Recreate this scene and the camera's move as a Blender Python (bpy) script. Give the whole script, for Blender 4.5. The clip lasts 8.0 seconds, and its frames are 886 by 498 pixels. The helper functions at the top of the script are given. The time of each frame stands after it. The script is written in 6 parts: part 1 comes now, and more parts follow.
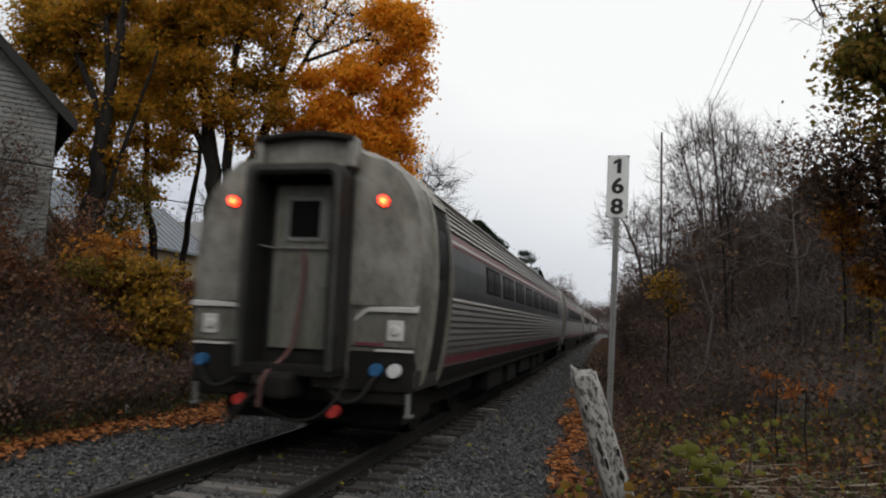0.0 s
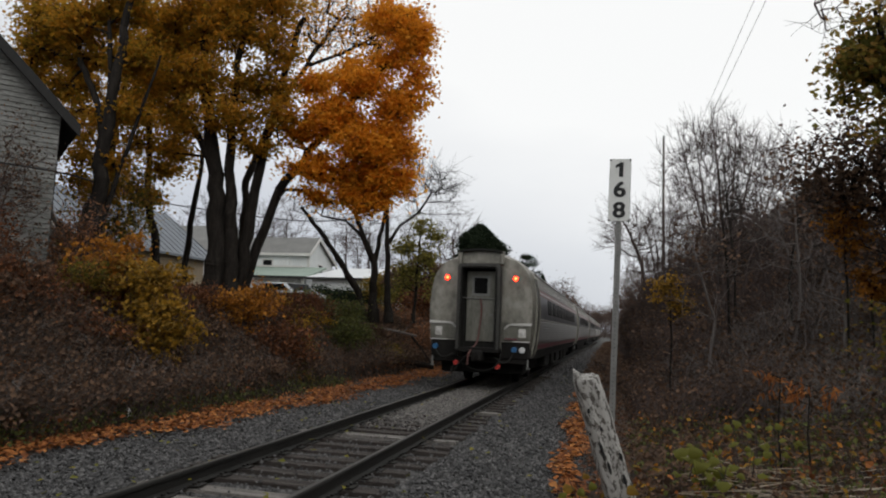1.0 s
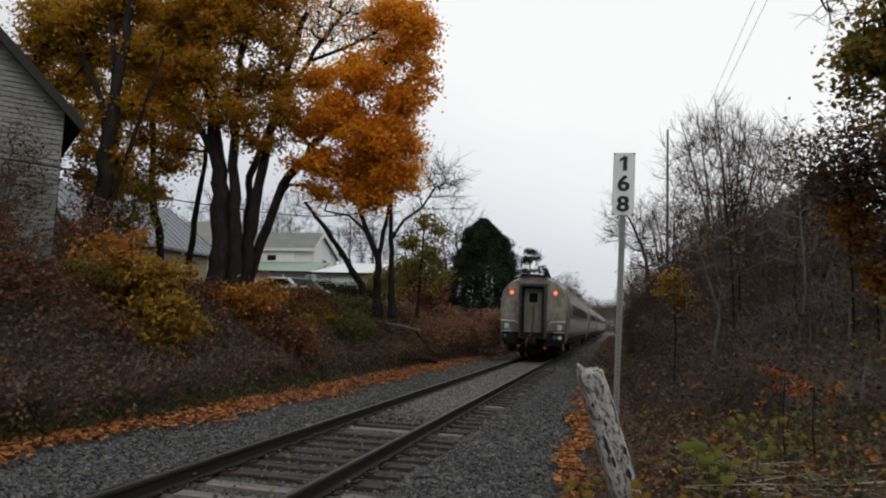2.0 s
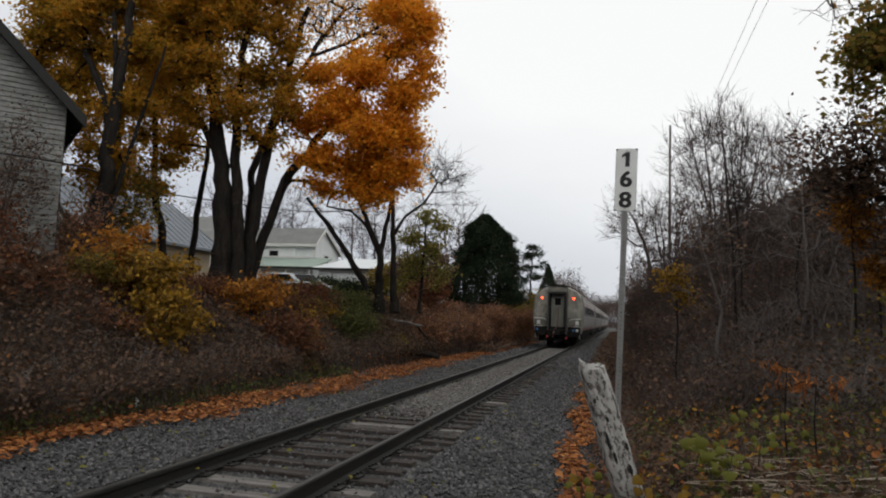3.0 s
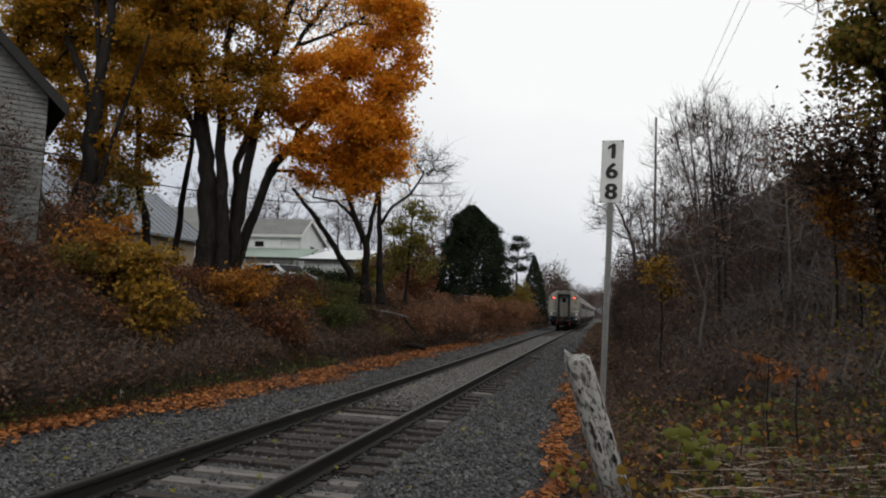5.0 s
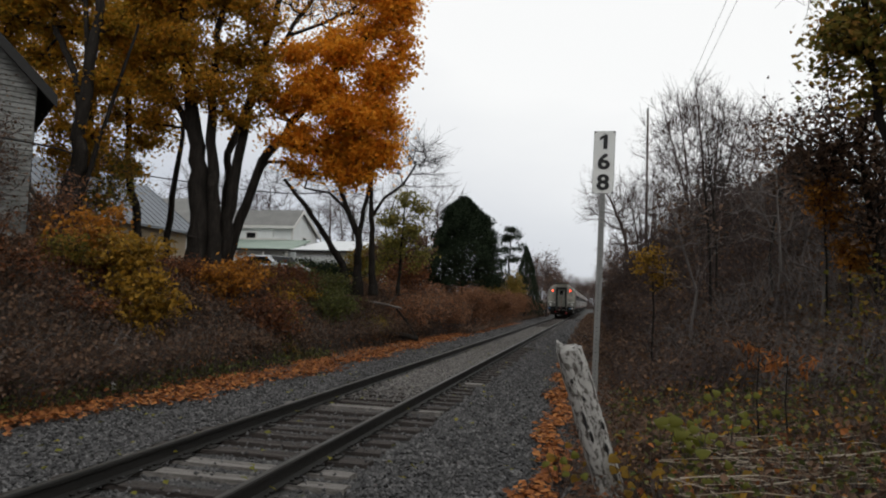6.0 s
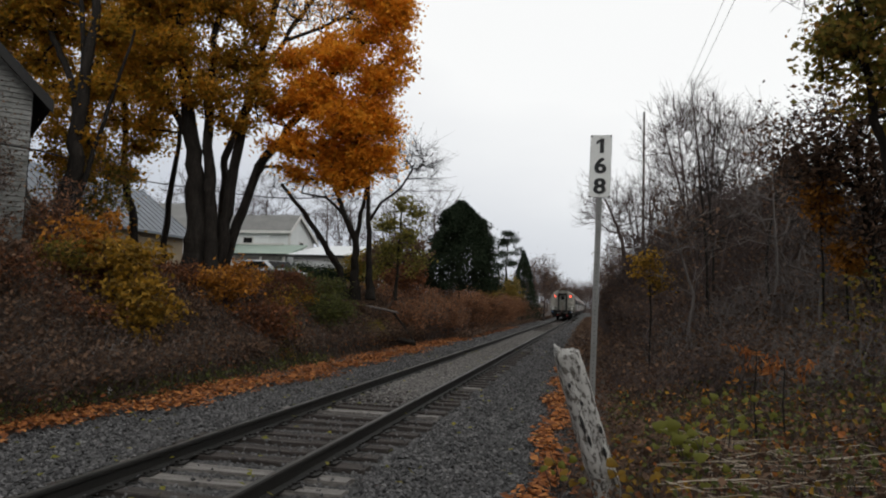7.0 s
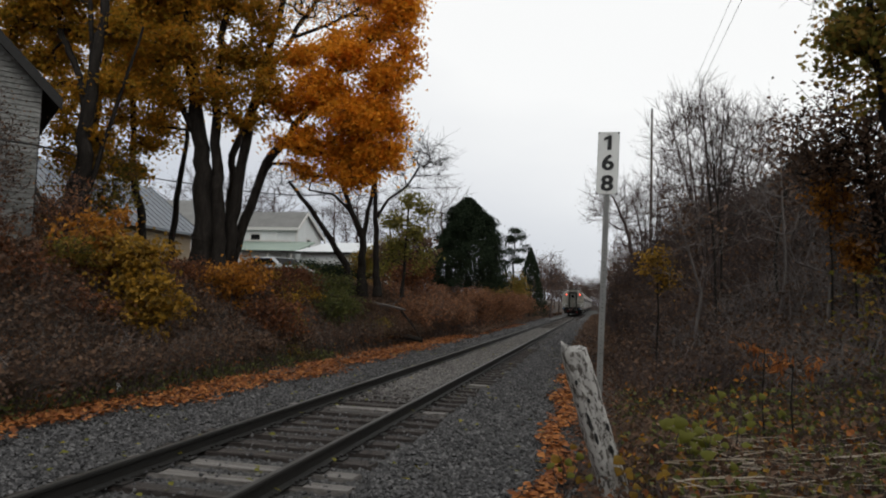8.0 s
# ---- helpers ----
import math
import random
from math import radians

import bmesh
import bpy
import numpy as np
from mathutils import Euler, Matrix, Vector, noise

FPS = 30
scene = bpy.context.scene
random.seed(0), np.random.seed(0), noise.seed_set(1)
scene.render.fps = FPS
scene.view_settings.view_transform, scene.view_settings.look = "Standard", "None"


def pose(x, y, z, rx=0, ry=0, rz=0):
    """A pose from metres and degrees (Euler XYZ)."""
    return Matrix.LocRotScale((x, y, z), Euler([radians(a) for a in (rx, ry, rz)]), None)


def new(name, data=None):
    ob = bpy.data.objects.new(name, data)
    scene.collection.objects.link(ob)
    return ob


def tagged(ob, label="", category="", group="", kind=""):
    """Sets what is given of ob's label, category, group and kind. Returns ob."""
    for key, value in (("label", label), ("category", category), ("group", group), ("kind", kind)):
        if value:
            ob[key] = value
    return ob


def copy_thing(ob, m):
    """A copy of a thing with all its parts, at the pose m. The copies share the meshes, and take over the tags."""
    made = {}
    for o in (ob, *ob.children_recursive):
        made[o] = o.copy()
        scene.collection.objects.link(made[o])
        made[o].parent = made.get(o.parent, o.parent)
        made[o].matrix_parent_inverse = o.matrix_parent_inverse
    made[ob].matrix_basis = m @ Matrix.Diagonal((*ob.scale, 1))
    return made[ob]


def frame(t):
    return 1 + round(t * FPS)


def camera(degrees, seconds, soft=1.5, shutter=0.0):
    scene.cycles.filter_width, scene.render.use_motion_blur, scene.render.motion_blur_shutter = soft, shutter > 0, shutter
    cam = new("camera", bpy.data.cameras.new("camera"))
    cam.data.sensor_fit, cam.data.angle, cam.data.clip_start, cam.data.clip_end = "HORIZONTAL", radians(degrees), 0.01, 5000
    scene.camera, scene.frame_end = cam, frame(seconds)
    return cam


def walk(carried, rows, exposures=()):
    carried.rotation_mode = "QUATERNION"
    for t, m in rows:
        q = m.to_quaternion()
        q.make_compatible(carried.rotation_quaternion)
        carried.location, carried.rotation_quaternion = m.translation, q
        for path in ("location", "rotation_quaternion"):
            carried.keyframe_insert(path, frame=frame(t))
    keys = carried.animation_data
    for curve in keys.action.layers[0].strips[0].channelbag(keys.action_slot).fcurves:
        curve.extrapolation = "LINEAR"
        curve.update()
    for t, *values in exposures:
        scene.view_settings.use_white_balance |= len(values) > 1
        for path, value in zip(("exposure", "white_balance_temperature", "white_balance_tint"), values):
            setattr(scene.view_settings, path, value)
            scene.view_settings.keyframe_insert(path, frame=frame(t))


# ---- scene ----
LENS = 64.2
cam = camera(LENS, 8.0, soft=2.0, shutter=0.4)
EYE = (3.585, 0.0, 1.769)
# seconds, turn to the left, tilt up, lean (degrees)
AIM = [(0.0, 13.35, 5.95, 2.23), (0.5, 13.45, 6.22, 2.52), (1.0, 13.53, 6.25, 2.20), (1.5, 13.70, 6.08, 2.04),
       (3.0, 13.97, 5.45, 2.12), (3.5, 13.75, 5.46, 2.07), (4.0, 13.56, 5.38, 2.00), (5.5, 12.44, 4.35, 2.10),
       (6.0, 12.18, 4.06, 1.98), (6.5, 12.02, 4.20, 2.23), (7.0, 11.96, 4.42, 1.78), (7.5, 12.22, 4.44, 1.78),
       (8.0, 12.52, 4.16, 1.88)]


def aim(yaw, pitch, lean):
    return Matrix.Translation(EYE) @ pose(0, 0, 0, 90 + pitch, 0, yaw) @ pose(0, 0, 0, 0, 0, lean)


walk(cam, [(t, aim(a, b, c)) for t, a, b, c in AIM])

# ---- light: a bright overcast sky ----
SUN_UP, SUN_ROUND = 38.0, 150.0
world = bpy.data.worlds.new("overcast")
scene.world = world
world.use_nodes = True
wn, wl = world.node_tree.nodes, world.node_tree.links
wn.clear()
w_out = wn.new("ShaderNodeOutputWorld")
w_sky = wn.new("ShaderNodeTexSky")
w_sky.sky_type, w_sky.sun_disc = "NISHITA", False
w_sky.sun_elevation, w_sky.sun_rotation = radians(SUN_UP), radians(SUN_ROUND)
w_bg = wn.new("ShaderNodeBackground")
w_bg.inputs["Strength"].default_value = 0.09
wl.new(w_sky.outputs[0], w_bg.inputs[0])
w_tc = wn.new("ShaderNodeTexCoord")
w_map = wn.new("ShaderNodeMapping")
w_map.inputs["Scale"].default_value = (1.0, 1.0, 3.0)
wl.new(w_tc.outputs["Generated"], w_map.inputs[0])
w_noise = wn.new("ShaderNodeTexNoise")
w_noise.inputs["Scale"].default_value, w_noise.inputs["Detail"].default_value = 1.6, 5.0
wl.new(w_map.outputs[0], w_noise.inputs[0])
w_sep = wn.new("ShaderNodeSeparateXYZ")
wl.new(w_tc.outputs["Generated"], w_sep.inputs[0])
w_add = wn.new("ShaderNodeMath")
w_add.operation = "MULTIPLY_ADD"
w_add.inputs[1].default_value = 0.22
wl.new(w_noise.outputs[0], w_add.inputs[0])
w_side = wn.new("ShaderNodeMath")
w_side.operation = "MULTIPLY_ADD"
w_side.inputs[1].default_value = 0.30
wl.new(w_sep.outputs[0], w_side.inputs[0])
wl.new(w_sep.outputs[2], w_side.inputs[2])
wl.new(w_side.outputs[0], w_add.inputs[2])
w_ramp = wn.new("ShaderNodeValToRGB")
w_ramp.color_ramp.elements[0].position, w_ramp.color_ramp.elements[0].color = 0.10, (0.60, 0.63, 0.69, 1)
w_ramp.color_ramp.elements[1].position, w_ramp.color_ramp.elements[1].color = 0.40, (0.985, 0.99, 0.985, 1)
wl.new(w_add.outputs[0], w_ramp.inputs[0])
w_cloud = wn.new("ShaderNodeBackground")
w_cloud.inputs["Strength"].default_value = 1.0
wl.new(w_ramp.outputs[0], w_cloud.inputs[0])
w_mix = wn.new("ShaderNodeMixShader")
w_mix.inputs[0].default_value = 0.96
wl.new(w_bg.outputs[0], w_mix.inputs[1])
wl.new(w_cloud.outputs[0], w_mix.inputs[2])
wl.new(w_mix.outputs[0], w_out.inputs[0])

sun = new("sun", bpy.data.lights.new("sun", "SUN"))
sun.data.energy, sun.data.angle, sun.data.color = 0.5, radians(25), (1.0, 0.97, 0.93)
sun.matrix_world = pose(0, 0, 0, 90 - SUN_UP, 0, 180 - SUN_ROUND)


# ---- materials ----
def material(name, stops, rough=0.8, metal=0.0, scale=6.0, fine=60.0, bump=0.3, stretch=(1, 1, 1), island=False, stain=0.25,
             spec=0.4, through_light=0.0, each=0.6):
    """Colour stops mixed by coarse and fine noise, with a relief; island: one random mix for each separate piece."""
    m = bpy.data.materials.new(name)
    m.use_nodes = True
    n, k = m.node_tree.nodes, m.node_tree.links
    b = n["Principled BSDF"]
    b.inputs["Metallic"].default_value = metal
    b.inputs["Specular IOR Level"].default_value = min(spec, 0.2) if island else spec
    tc, mp = n.new("ShaderNodeTexCoord"), n.new("ShaderNodeMapping")
    mp.inputs["Scale"].default_value = stretch
    k.new(tc.outputs["Object"], mp.inputs[0])
    big, small = n.new("ShaderNodeTexNoise"), n.new("ShaderNodeTexNoise")
    for node, s in ((big, scale), (small, fine)):
        node.inputs["Scale"].default_value, node.inputs["Detail"].default_value, node.inputs["Roughness"].default_value = s, 4.0, 0.65
        k.new(mp.outputs[0], node.inputs[0])
    mixv = n.new("ShaderNodeMix")
    mixv.inputs[0].default_value = 0.45
    k.new(big.outputs[0], mixv.inputs[2]), k.new(small.outputs[0], mixv.inputs[3])
    value = mixv.outputs[0]
    if island:
        geo = n.new("ShaderNodeNewGeometry")
        mi = n.new("ShaderNodeMix")
        mi.inputs[0].default_value = each
        k.new(value, mi.inputs[2]), k.new(geo.outputs["Random Per Island"], mi.inputs[3])
        value = mi.outputs[0]
    ramp = n.new("ShaderNodeValToRGB")
    lo, hi = (0.5 - 0.16 - 0.4 * each, 0.5 + 0.16 + 0.4 * each) if island else (0.34, 0.66)
    while len(ramp.color_ramp.elements) < len(stops):
        ramp.color_ramp.elements.new(0.5)
    for i, c in enumerate(stops):
        e = ramp.color_ramp.elements[i]
        e.position, e.color = lo + (hi - lo) * i / (len(stops) - 1), (*c, 1)
    k.new(value, ramp.inputs[0])
    k.new(ramp.outputs[0], b.inputs["Base Color"])
    rr = n.new("ShaderNodeMapRange")
    rr.inputs["To Min"].default_value, rr.inputs["To Max"].default_value = max(rough - stain * 0.5, 0.03), min(rough + stain * 0.5, 1.0)
    k.new(big.outputs[0], rr.inputs[0]), k.new(rr.outputs[0], b.inputs["Roughness"])
    if bump:
        bp = n.new("ShaderNodeBump")
        bp.inputs["Strength"].default_value, bp.inputs["Distance"].default_value = bump, 0.02
        k.new(small.outputs[0], bp.inputs["Height"]), k.new(bp.outputs[0], b.inputs["Normal"])
    if through_light:
        tl = n.new("ShaderNodeBsdfTranslucent")
        k.new(ramp.outputs[0], tl.inputs[0])
        ms = n.new("ShaderNodeMixShader")
        ms.inputs[0].default_value = through_light
        k.new(b.outputs[0], ms.inputs[1]), k.new(tl.outputs[0], ms.inputs[2])
        k.new(ms.outputs[0], n["Material Output"].inputs[0])
    return m


def glow(name, colour, strength):
    m = bpy.data.materials.new(name)
    m.use_nodes = True
    b = m.node_tree.nodes["Principled BSDF"]
    b.inputs["Base Color"].default_value = (*colour, 1)
    b.inputs["Emission Color"].default_value = (*colour, 1)
    b.inputs["Emission Strength"].default_value = strength
    return m


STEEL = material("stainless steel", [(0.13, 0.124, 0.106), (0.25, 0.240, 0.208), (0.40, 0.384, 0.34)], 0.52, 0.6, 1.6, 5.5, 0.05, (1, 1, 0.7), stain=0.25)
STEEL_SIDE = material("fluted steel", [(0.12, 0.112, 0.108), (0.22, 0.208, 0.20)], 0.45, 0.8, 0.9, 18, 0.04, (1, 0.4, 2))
# Same steel as the sides, with the sky's brightness on the roof mixed in.
SKYLIT_STEEL = material("sky-brightened roof steel", [(0.42, 0.405, 0.38), (0.60, 0.585, 0.56)], 0.42, 0.6, 0.8, 10, 0.05)
DARK = material("under-frame grime and shade", [(0.010, 0.010, 0.010), (0.022, 0.020, 0.018)], 0.85, 0.0, 4, 40, 0.3, spec=0.1)
RUBBER = material("black rubber", [(0.012, 0.012, 0.011), (0.024, 0.023, 0.021)], 0.75, 0, 3, 40, 0.2, spec=0.12)
FACE = material("scuffed grey face steel", [(0.035, 0.034, 0.031), (0.075, 0.073, 0.067)], 0.5, 0.4, 3, 30, 0.1)
GREYDOOR = material("grey door paint", [(0.085, 0.084, 0.068), (0.15, 0.148, 0.125), (0.22, 0.216, 0.19)], 0.5, 0.2, 2.5, 14, 0.1, (2, 1, 0.5))
BAND = material("charcoal band paint", [(0.045, 0.048, 0.054), (0.065, 0.068, 0.074)], 0.35, 0.1, 1, 10, 0.02)
STRIPE_RED = material("red stripe paint", [(0.11, 0.025, 0.036), (0.17, 0.04, 0.055)], 0.45, 0.0, 2, 20, 0.02)
STRIPE_WHITE = material("white stripe paint", [(0.48, 0.47, 0.45), (0.62, 0.61, 0.58)], 0.45, 0.0, 2, 20, 0.02)
STRIPE_ROSE = material("weathered rose stripe paint", [(0.22, 0.12, 0.13), (0.30, 0.18, 0.18)], 0.5, 0.0, 2, 20, 0.02)
GLASS_DARK = material("dark window glass", [(0.006, 0.006, 0.006), (0.012, 0.012, 0.012)], 0.35, 0, 1, 5, 0, spec=0.03)
STRAP = material("faded strap", [(0.10, 0.05, 0.045), (0.17, 0.085, 0.075)], 0.8, 0, 6, 40, 0.2)
LAMP_RED = glow("red lamp glow", (1.0, 0.028, 0.009), 9.0)
LAMP_CORE = glow("lamp core glow", (1.0, 0.13, 0.03), 8.0)
LENS_GREY = material("clouded lens plastic", [(0.45, 0.45, 0.44), (0.6, 0.6, 0.58)], 0.3, 0, 9, 50, 0.05)
BLUE = material("blue cap plastic", [(0.02, 0.085, 0.20), (0.04, 0.15, 0.32)], 0.4, 0, 9, 40, 0.05)
WHITECAP = material("white cap plastic", [(0.55, 0.55, 0.56), (0.72, 0.72, 0.72)], 0.4, 0, 9, 40, 0.05)
REDCAP = material("red coupling paint", [(0.35, 0.03, 0.025), (0.5, 0.05, 0.04)], 0.4, 0, 9, 40, 0.05)
RAIL = material("rusty rail steel", [(0.007, 0.0068, 0.006), (0.019, 0.017, 0.0145)], 0.7, 0.2, 5, 60, 0.3, (1, 0.2, 1))
RAILTOP = material("worn rail head", [(0.034, 0.033, 0.030), (0.062, 0.059, 0.053)], 0.5, 0.5, 5, 60, 0.1, (1, 0.1, 1))
TIE = material("weathered tie wood", [(0.016, 0.013, 0.011), (0.038, 0.031, 0.027), (0.075, 0.064, 0.057)], 0.9, 0, 3, 45, 0.8, (0.25, 2.5, 1))
TIE_PALE = material("pale split tie wood", [(0.05, 0.045, 0.04), (0.16, 0.148, 0.136), (0.29, 0.272, 0.252)], 0.9, 0, 3, 45, 0.8, (0.25, 2.5, 1))
BALLAST = material("grey trap-rock ballast", [(0.025, 0.025, 0.024), (0.05, 0.05, 0.048), (0.085, 0.084, 0.08)], 0.9, 0, 2.0, 38, 1.0)
STONE = material("ballast stone", [(0.028, 0.027, 0.028), (0.058, 0.057, 0.058), (0.10, 0.098, 0.098), (0.20, 0.195, 0.192)], 0.88, 0, 9, 70, 0.3, island=True)
STONE_PALE = material("pale ballast stone", [(0.07, 0.066, 0.062), (0.135, 0.127, 0.12), (0.23, 0.215, 0.20)], 0.88, 0, 9, 70, 0.3, island=True)
EARTH = material("bank earth and litter", [(0.024, 0.018, 0.014), (0.05, 0.036, 0.027), (0.09, 0.06, 0.041)], 0.95, 0, 1.3, 22, 1.0)
LITTER = material("fallen maple leaves", [(0.05, 0.022, 0.012), (0.19, 0.065, 0.022), (0.34, 0.125, 0.035), (0.48, 0.23, 0.08)], 0.8, 0, 3, 40, 0.1, island=True, through_light=0.15)
BARK = material("dark tree bark", [(0.009, 0.0078, 0.0068), (0.020, 0.017, 0.0145), (0.040, 0.034, 0.029)], 0.95, 0, 4, 26, 1.0, (3, 3, 0.6), spec=0.1)
BRAMBLE = material("dark bramble stems", [(0.025, 0.018, 0.014), (0.065, 0.045, 0.034)], 0.9, 0, 3, 30, 0.2)
PALE_TWIG = material("weathered grey stems", [(0.09, 0.078, 0.07), (0.17, 0.15, 0.14)], 0.9, 0, 3, 30, 0.2)
TWIG = material("brown grey twigs", [(0.045, 0.034, 0.031), (0.105, 0.079, 0.071)], 0.9, 0, 3, 30, 0.2, spec=0.15)
LEAF_ORANGE = material("orange maple leaves", [(0.36, 0.12, 0.010), (0.64, 0.25, 0.018), (0.80, 0.37, 0.03), (0.86, 0.48, 0.06)], 0.7, 0, 0.6, 3, 0.0, island=True, through_light=0.6, each=0.28)
LEAF_OLIVE = material("turning olive and amber leaves", [(0.15, 0.118, 0.016), (0.30, 0.185, 0.020), (0.50, 0.24, 0.022), (0.66, 0.28, 0.026)], 0.7, 0, 0.6, 3, 0.0, island=True, through_light=0.62, each=0.28)
LEAF_YELLOW = material("yellow and amber shrub leaves", [(0.07, 0.052, 0.014), (0.18, 0.11, 0.018), (0.36, 0.20, 0.024), (0.48, 0.28, 0.036)], 0.7, 0, 1.8, 6, 0.0, island=True, through_light=0.4, each=0.4)
LEAF_RUST = material("rust shrub leaves", [(0.045, 0.022, 0.014), (0.13, 0.052, 0.024), (0.26, 0.10, 0.036)], 0.75, 0, 1.6, 6, 0.0, island=True, through_light=0.3, each=0.45)
LEAF_AMBER = material("amber shrub leaves", [(0.10, 0.05, 0.014), (0.28, 0.12, 0.02), (0.46, 0.19, 0.028), (0.52, 0.28, 0.045)], 0.7, 0, 1.6, 6, 0.0, island=True, through_light=0.4, each=0.4)
LEAF_RUSSET = material("faded russet twig-end leaves", [(0.075, 0.04, 0.026), (0.16, 0.08, 0.045), (0.27, 0.125, 0.06), (0.30, 0.19, 0.10)], 0.8, 0, 0.8, 6, 0.0, island=True, through_light=0.3, each=0.4)
LEAF_BROWN = material("dry brown leaves", [(0.034, 0.022, 0.016), (0.10, 0.061, 0.040), (0.22, 0.13, 0.08)], 0.8, 0, 0.9, 6, 0.0, island=True, through_light=0.25, each=0.45)
LEAF_GREEN = material("dull green leaves", [(0.04, 0.05, 0.016), (0.088, 0.10, 0.028), (0.16, 0.155, 0.042)], 0.7, 0, 0.9, 6, 0.0, island=True, through_light=0.3)
LEAF_OLIVEDARK = material("olive and russet leaves", [(0.055, 0.06, 0.015), (0.14, 0.13, 0.026), (0.27, 0.18, 0.038), (0.36, 0.155, 0.042)], 0.7, 0, 1.5, 6, 0.0, island=True, through_light=0.6, each=0.45)
LEAF_LIMB = material("pale olive tree leaves", [(0.07, 0.075, 0.02), (0.17, 0.155, 0.036), (0.32, 0.25, 0.055)], 0.7, 0, 0.9, 6, 0.0, island=True, through_light=0.5, each=0.45)
LEAF_LIME = material("yellowing broad leaves", [(0.06, 0.07, 0.012), (0.15, 0.145, 0.022), (0.27, 0.22, 0.035)], 0.65, 0, 3, 20, 0.1, island=True, through_light=0.35)
NEEDLE = material("dark evergreen sprays", [(0.011, 0.017, 0.011), (0.022, 0.032, 0.018), (0.038, 0.050, 0.027)], 0.95, 0, 1.4, 6, 0.0, island=True, through_light=0.12, spec=0.05, each=0.4)
STALK = material("pale dead stalks", [(0.16, 0.125, 0.09), (0.34, 0.28, 0.21), (0.56, 0.49, 0.40)], 0.85, 0, 4, 40, 0.2, island=True)
POSTWOOD = material("bare grey post wood", [(0.035, 0.030, 0.026), (0.10, 0.09, 0.078), (0.19, 0.175, 0.155)], 0.95, 0, 7, 40, 1.0, (4, 4, 0.5))
GALV = material("galvanised steel", [(0.15, 0.152, 0.145), (0.27, 0.27, 0.26)], 0.6, 0.4, 6, 50, 0.1)
SIGNWHITE = material("white reflective sheet", [(0.62, 0.63, 0.61), (0.74, 0.75, 0.73)], 0.5, 0, 3, 30, 0.02)
BLACK = material("black numeral film", [(0.010, 0.010, 0.010), (0.018, 0.018, 0.018)], 0.6, 0, 5, 30, 0.0)
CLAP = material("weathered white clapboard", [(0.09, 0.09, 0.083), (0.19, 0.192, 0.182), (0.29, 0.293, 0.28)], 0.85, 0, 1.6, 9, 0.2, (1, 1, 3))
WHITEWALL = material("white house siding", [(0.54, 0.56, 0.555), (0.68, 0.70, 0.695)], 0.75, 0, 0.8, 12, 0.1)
BEIGE = material("beige shed siding", [(0.24, 0.19, 0.13), (0.36, 0.29, 0.20)], 0.8, 0, 1, 12, 0.2)
METALROOF = material("standing seam metal roof", [(0.13, 0.145, 0.165), (0.21, 0.23, 0.26)], 0.5, 0.3, 0.7, 9, 0.05)
SHINGLE = material("grey asphalt shingle", [(0.13, 0.13, 0.125), (0.22, 0.22, 0.21)], 0.9, 0, 1, 30, 0.4)
GREENROOF = material("green porch roof", [(0.20, 0.26, 0.22), (0.30, 0.36, 0.31)], 0.7, 0, 1, 20, 0.1)
PALEROOF = material("pale metal roof", [(0.55, 0.57, 0.58), (0.68, 0.70, 0.71)], 0.45, 0.2, 1, 20, 0.05)
TRIMDARK = material("dark eave trim", [(0.010, 0.0095, 0.009), (0.022, 0.021, 0.02)], 0.8, 0, 2, 20, 0.2)
DARKWALL = material("dark shingled wall", [(0.05, 0.048, 0.045), (0.10, 0.095, 0.09)], 0.9, 0, 1, 14, 0.3)
CARPAINT = material("silver car paint", [(0.40, 0.41, 0.42), (0.5, 0.51, 0.52)], 0.25, 0.6, 1, 8, 0)
TYRE = material("tyre rubber", [(0.012, 0.012, 0.012), (0.025, 0.025, 0.025)], 0.85, 0, 6, 60, 0.3)
WIRE = material("black cable", [(0.015, 0.015, 0.015), (0.03, 0.03, 0.03)], 0.7, 0, 2, 20, 0)
POLEWOOD = material("utility pole wood", [(0.07, 0.055, 0.045), (0.13, 0.11, 0.09)], 0.95, 0, 3, 30, 0.5, (3, 3, 0.4))


def flaking(m, paint):
    """Chalky paint left in ragged upright patches over the material's own colour."""
    n, k = m.node_tree.nodes, m.node_tree.links
    b = n["Principled BSDF"]
    wood = b.inputs["Base Color"].links[0].from_socket
    tc, mp, nz, rp, mx = (n.new("ShaderNodeTexCoord"), n.new("ShaderNodeMapping"), n.new("ShaderNodeTexNoise"), n.new("ShaderNodeValToRGB"),
                          n.new("ShaderNodeMixRGB"))
    mp.inputs["Scale"].default_value = (24, 24, 11)
    nz.inputs["Scale"].default_value, nz.inputs["Detail"].default_value, nz.inputs["Roughness"].default_value = 1.0, 6.0, 0.7
    rp.color_ramp.elements[0].position, rp.color_ramp.elements[1].position = 0.44, 0.51
    k.new(tc.outputs["Object"], mp.inputs[0]), k.new(mp.outputs[0], nz.inputs[0]), k.new(nz.outputs[0], rp.inputs[0])
    k.new(rp.outputs[0], mx.inputs[0]), k.new(wood, mx.inputs[1]), k.new(mx.outputs[0], b.inputs["Base Color"])
    mx.inputs[2].default_value = (*paint, 1)


flaking(POSTWOOD, (0.50, 0.49, 0.465))


# ---- mesh helpers ----
def link_mesh(name, me, mat, parent=None, label=""):
    if mat:
        me.materials.append(mat)
    ob = new(name, me)
    if parent:
        ob.parent = parent
    if label:
        tagged(ob, label)
    return ob


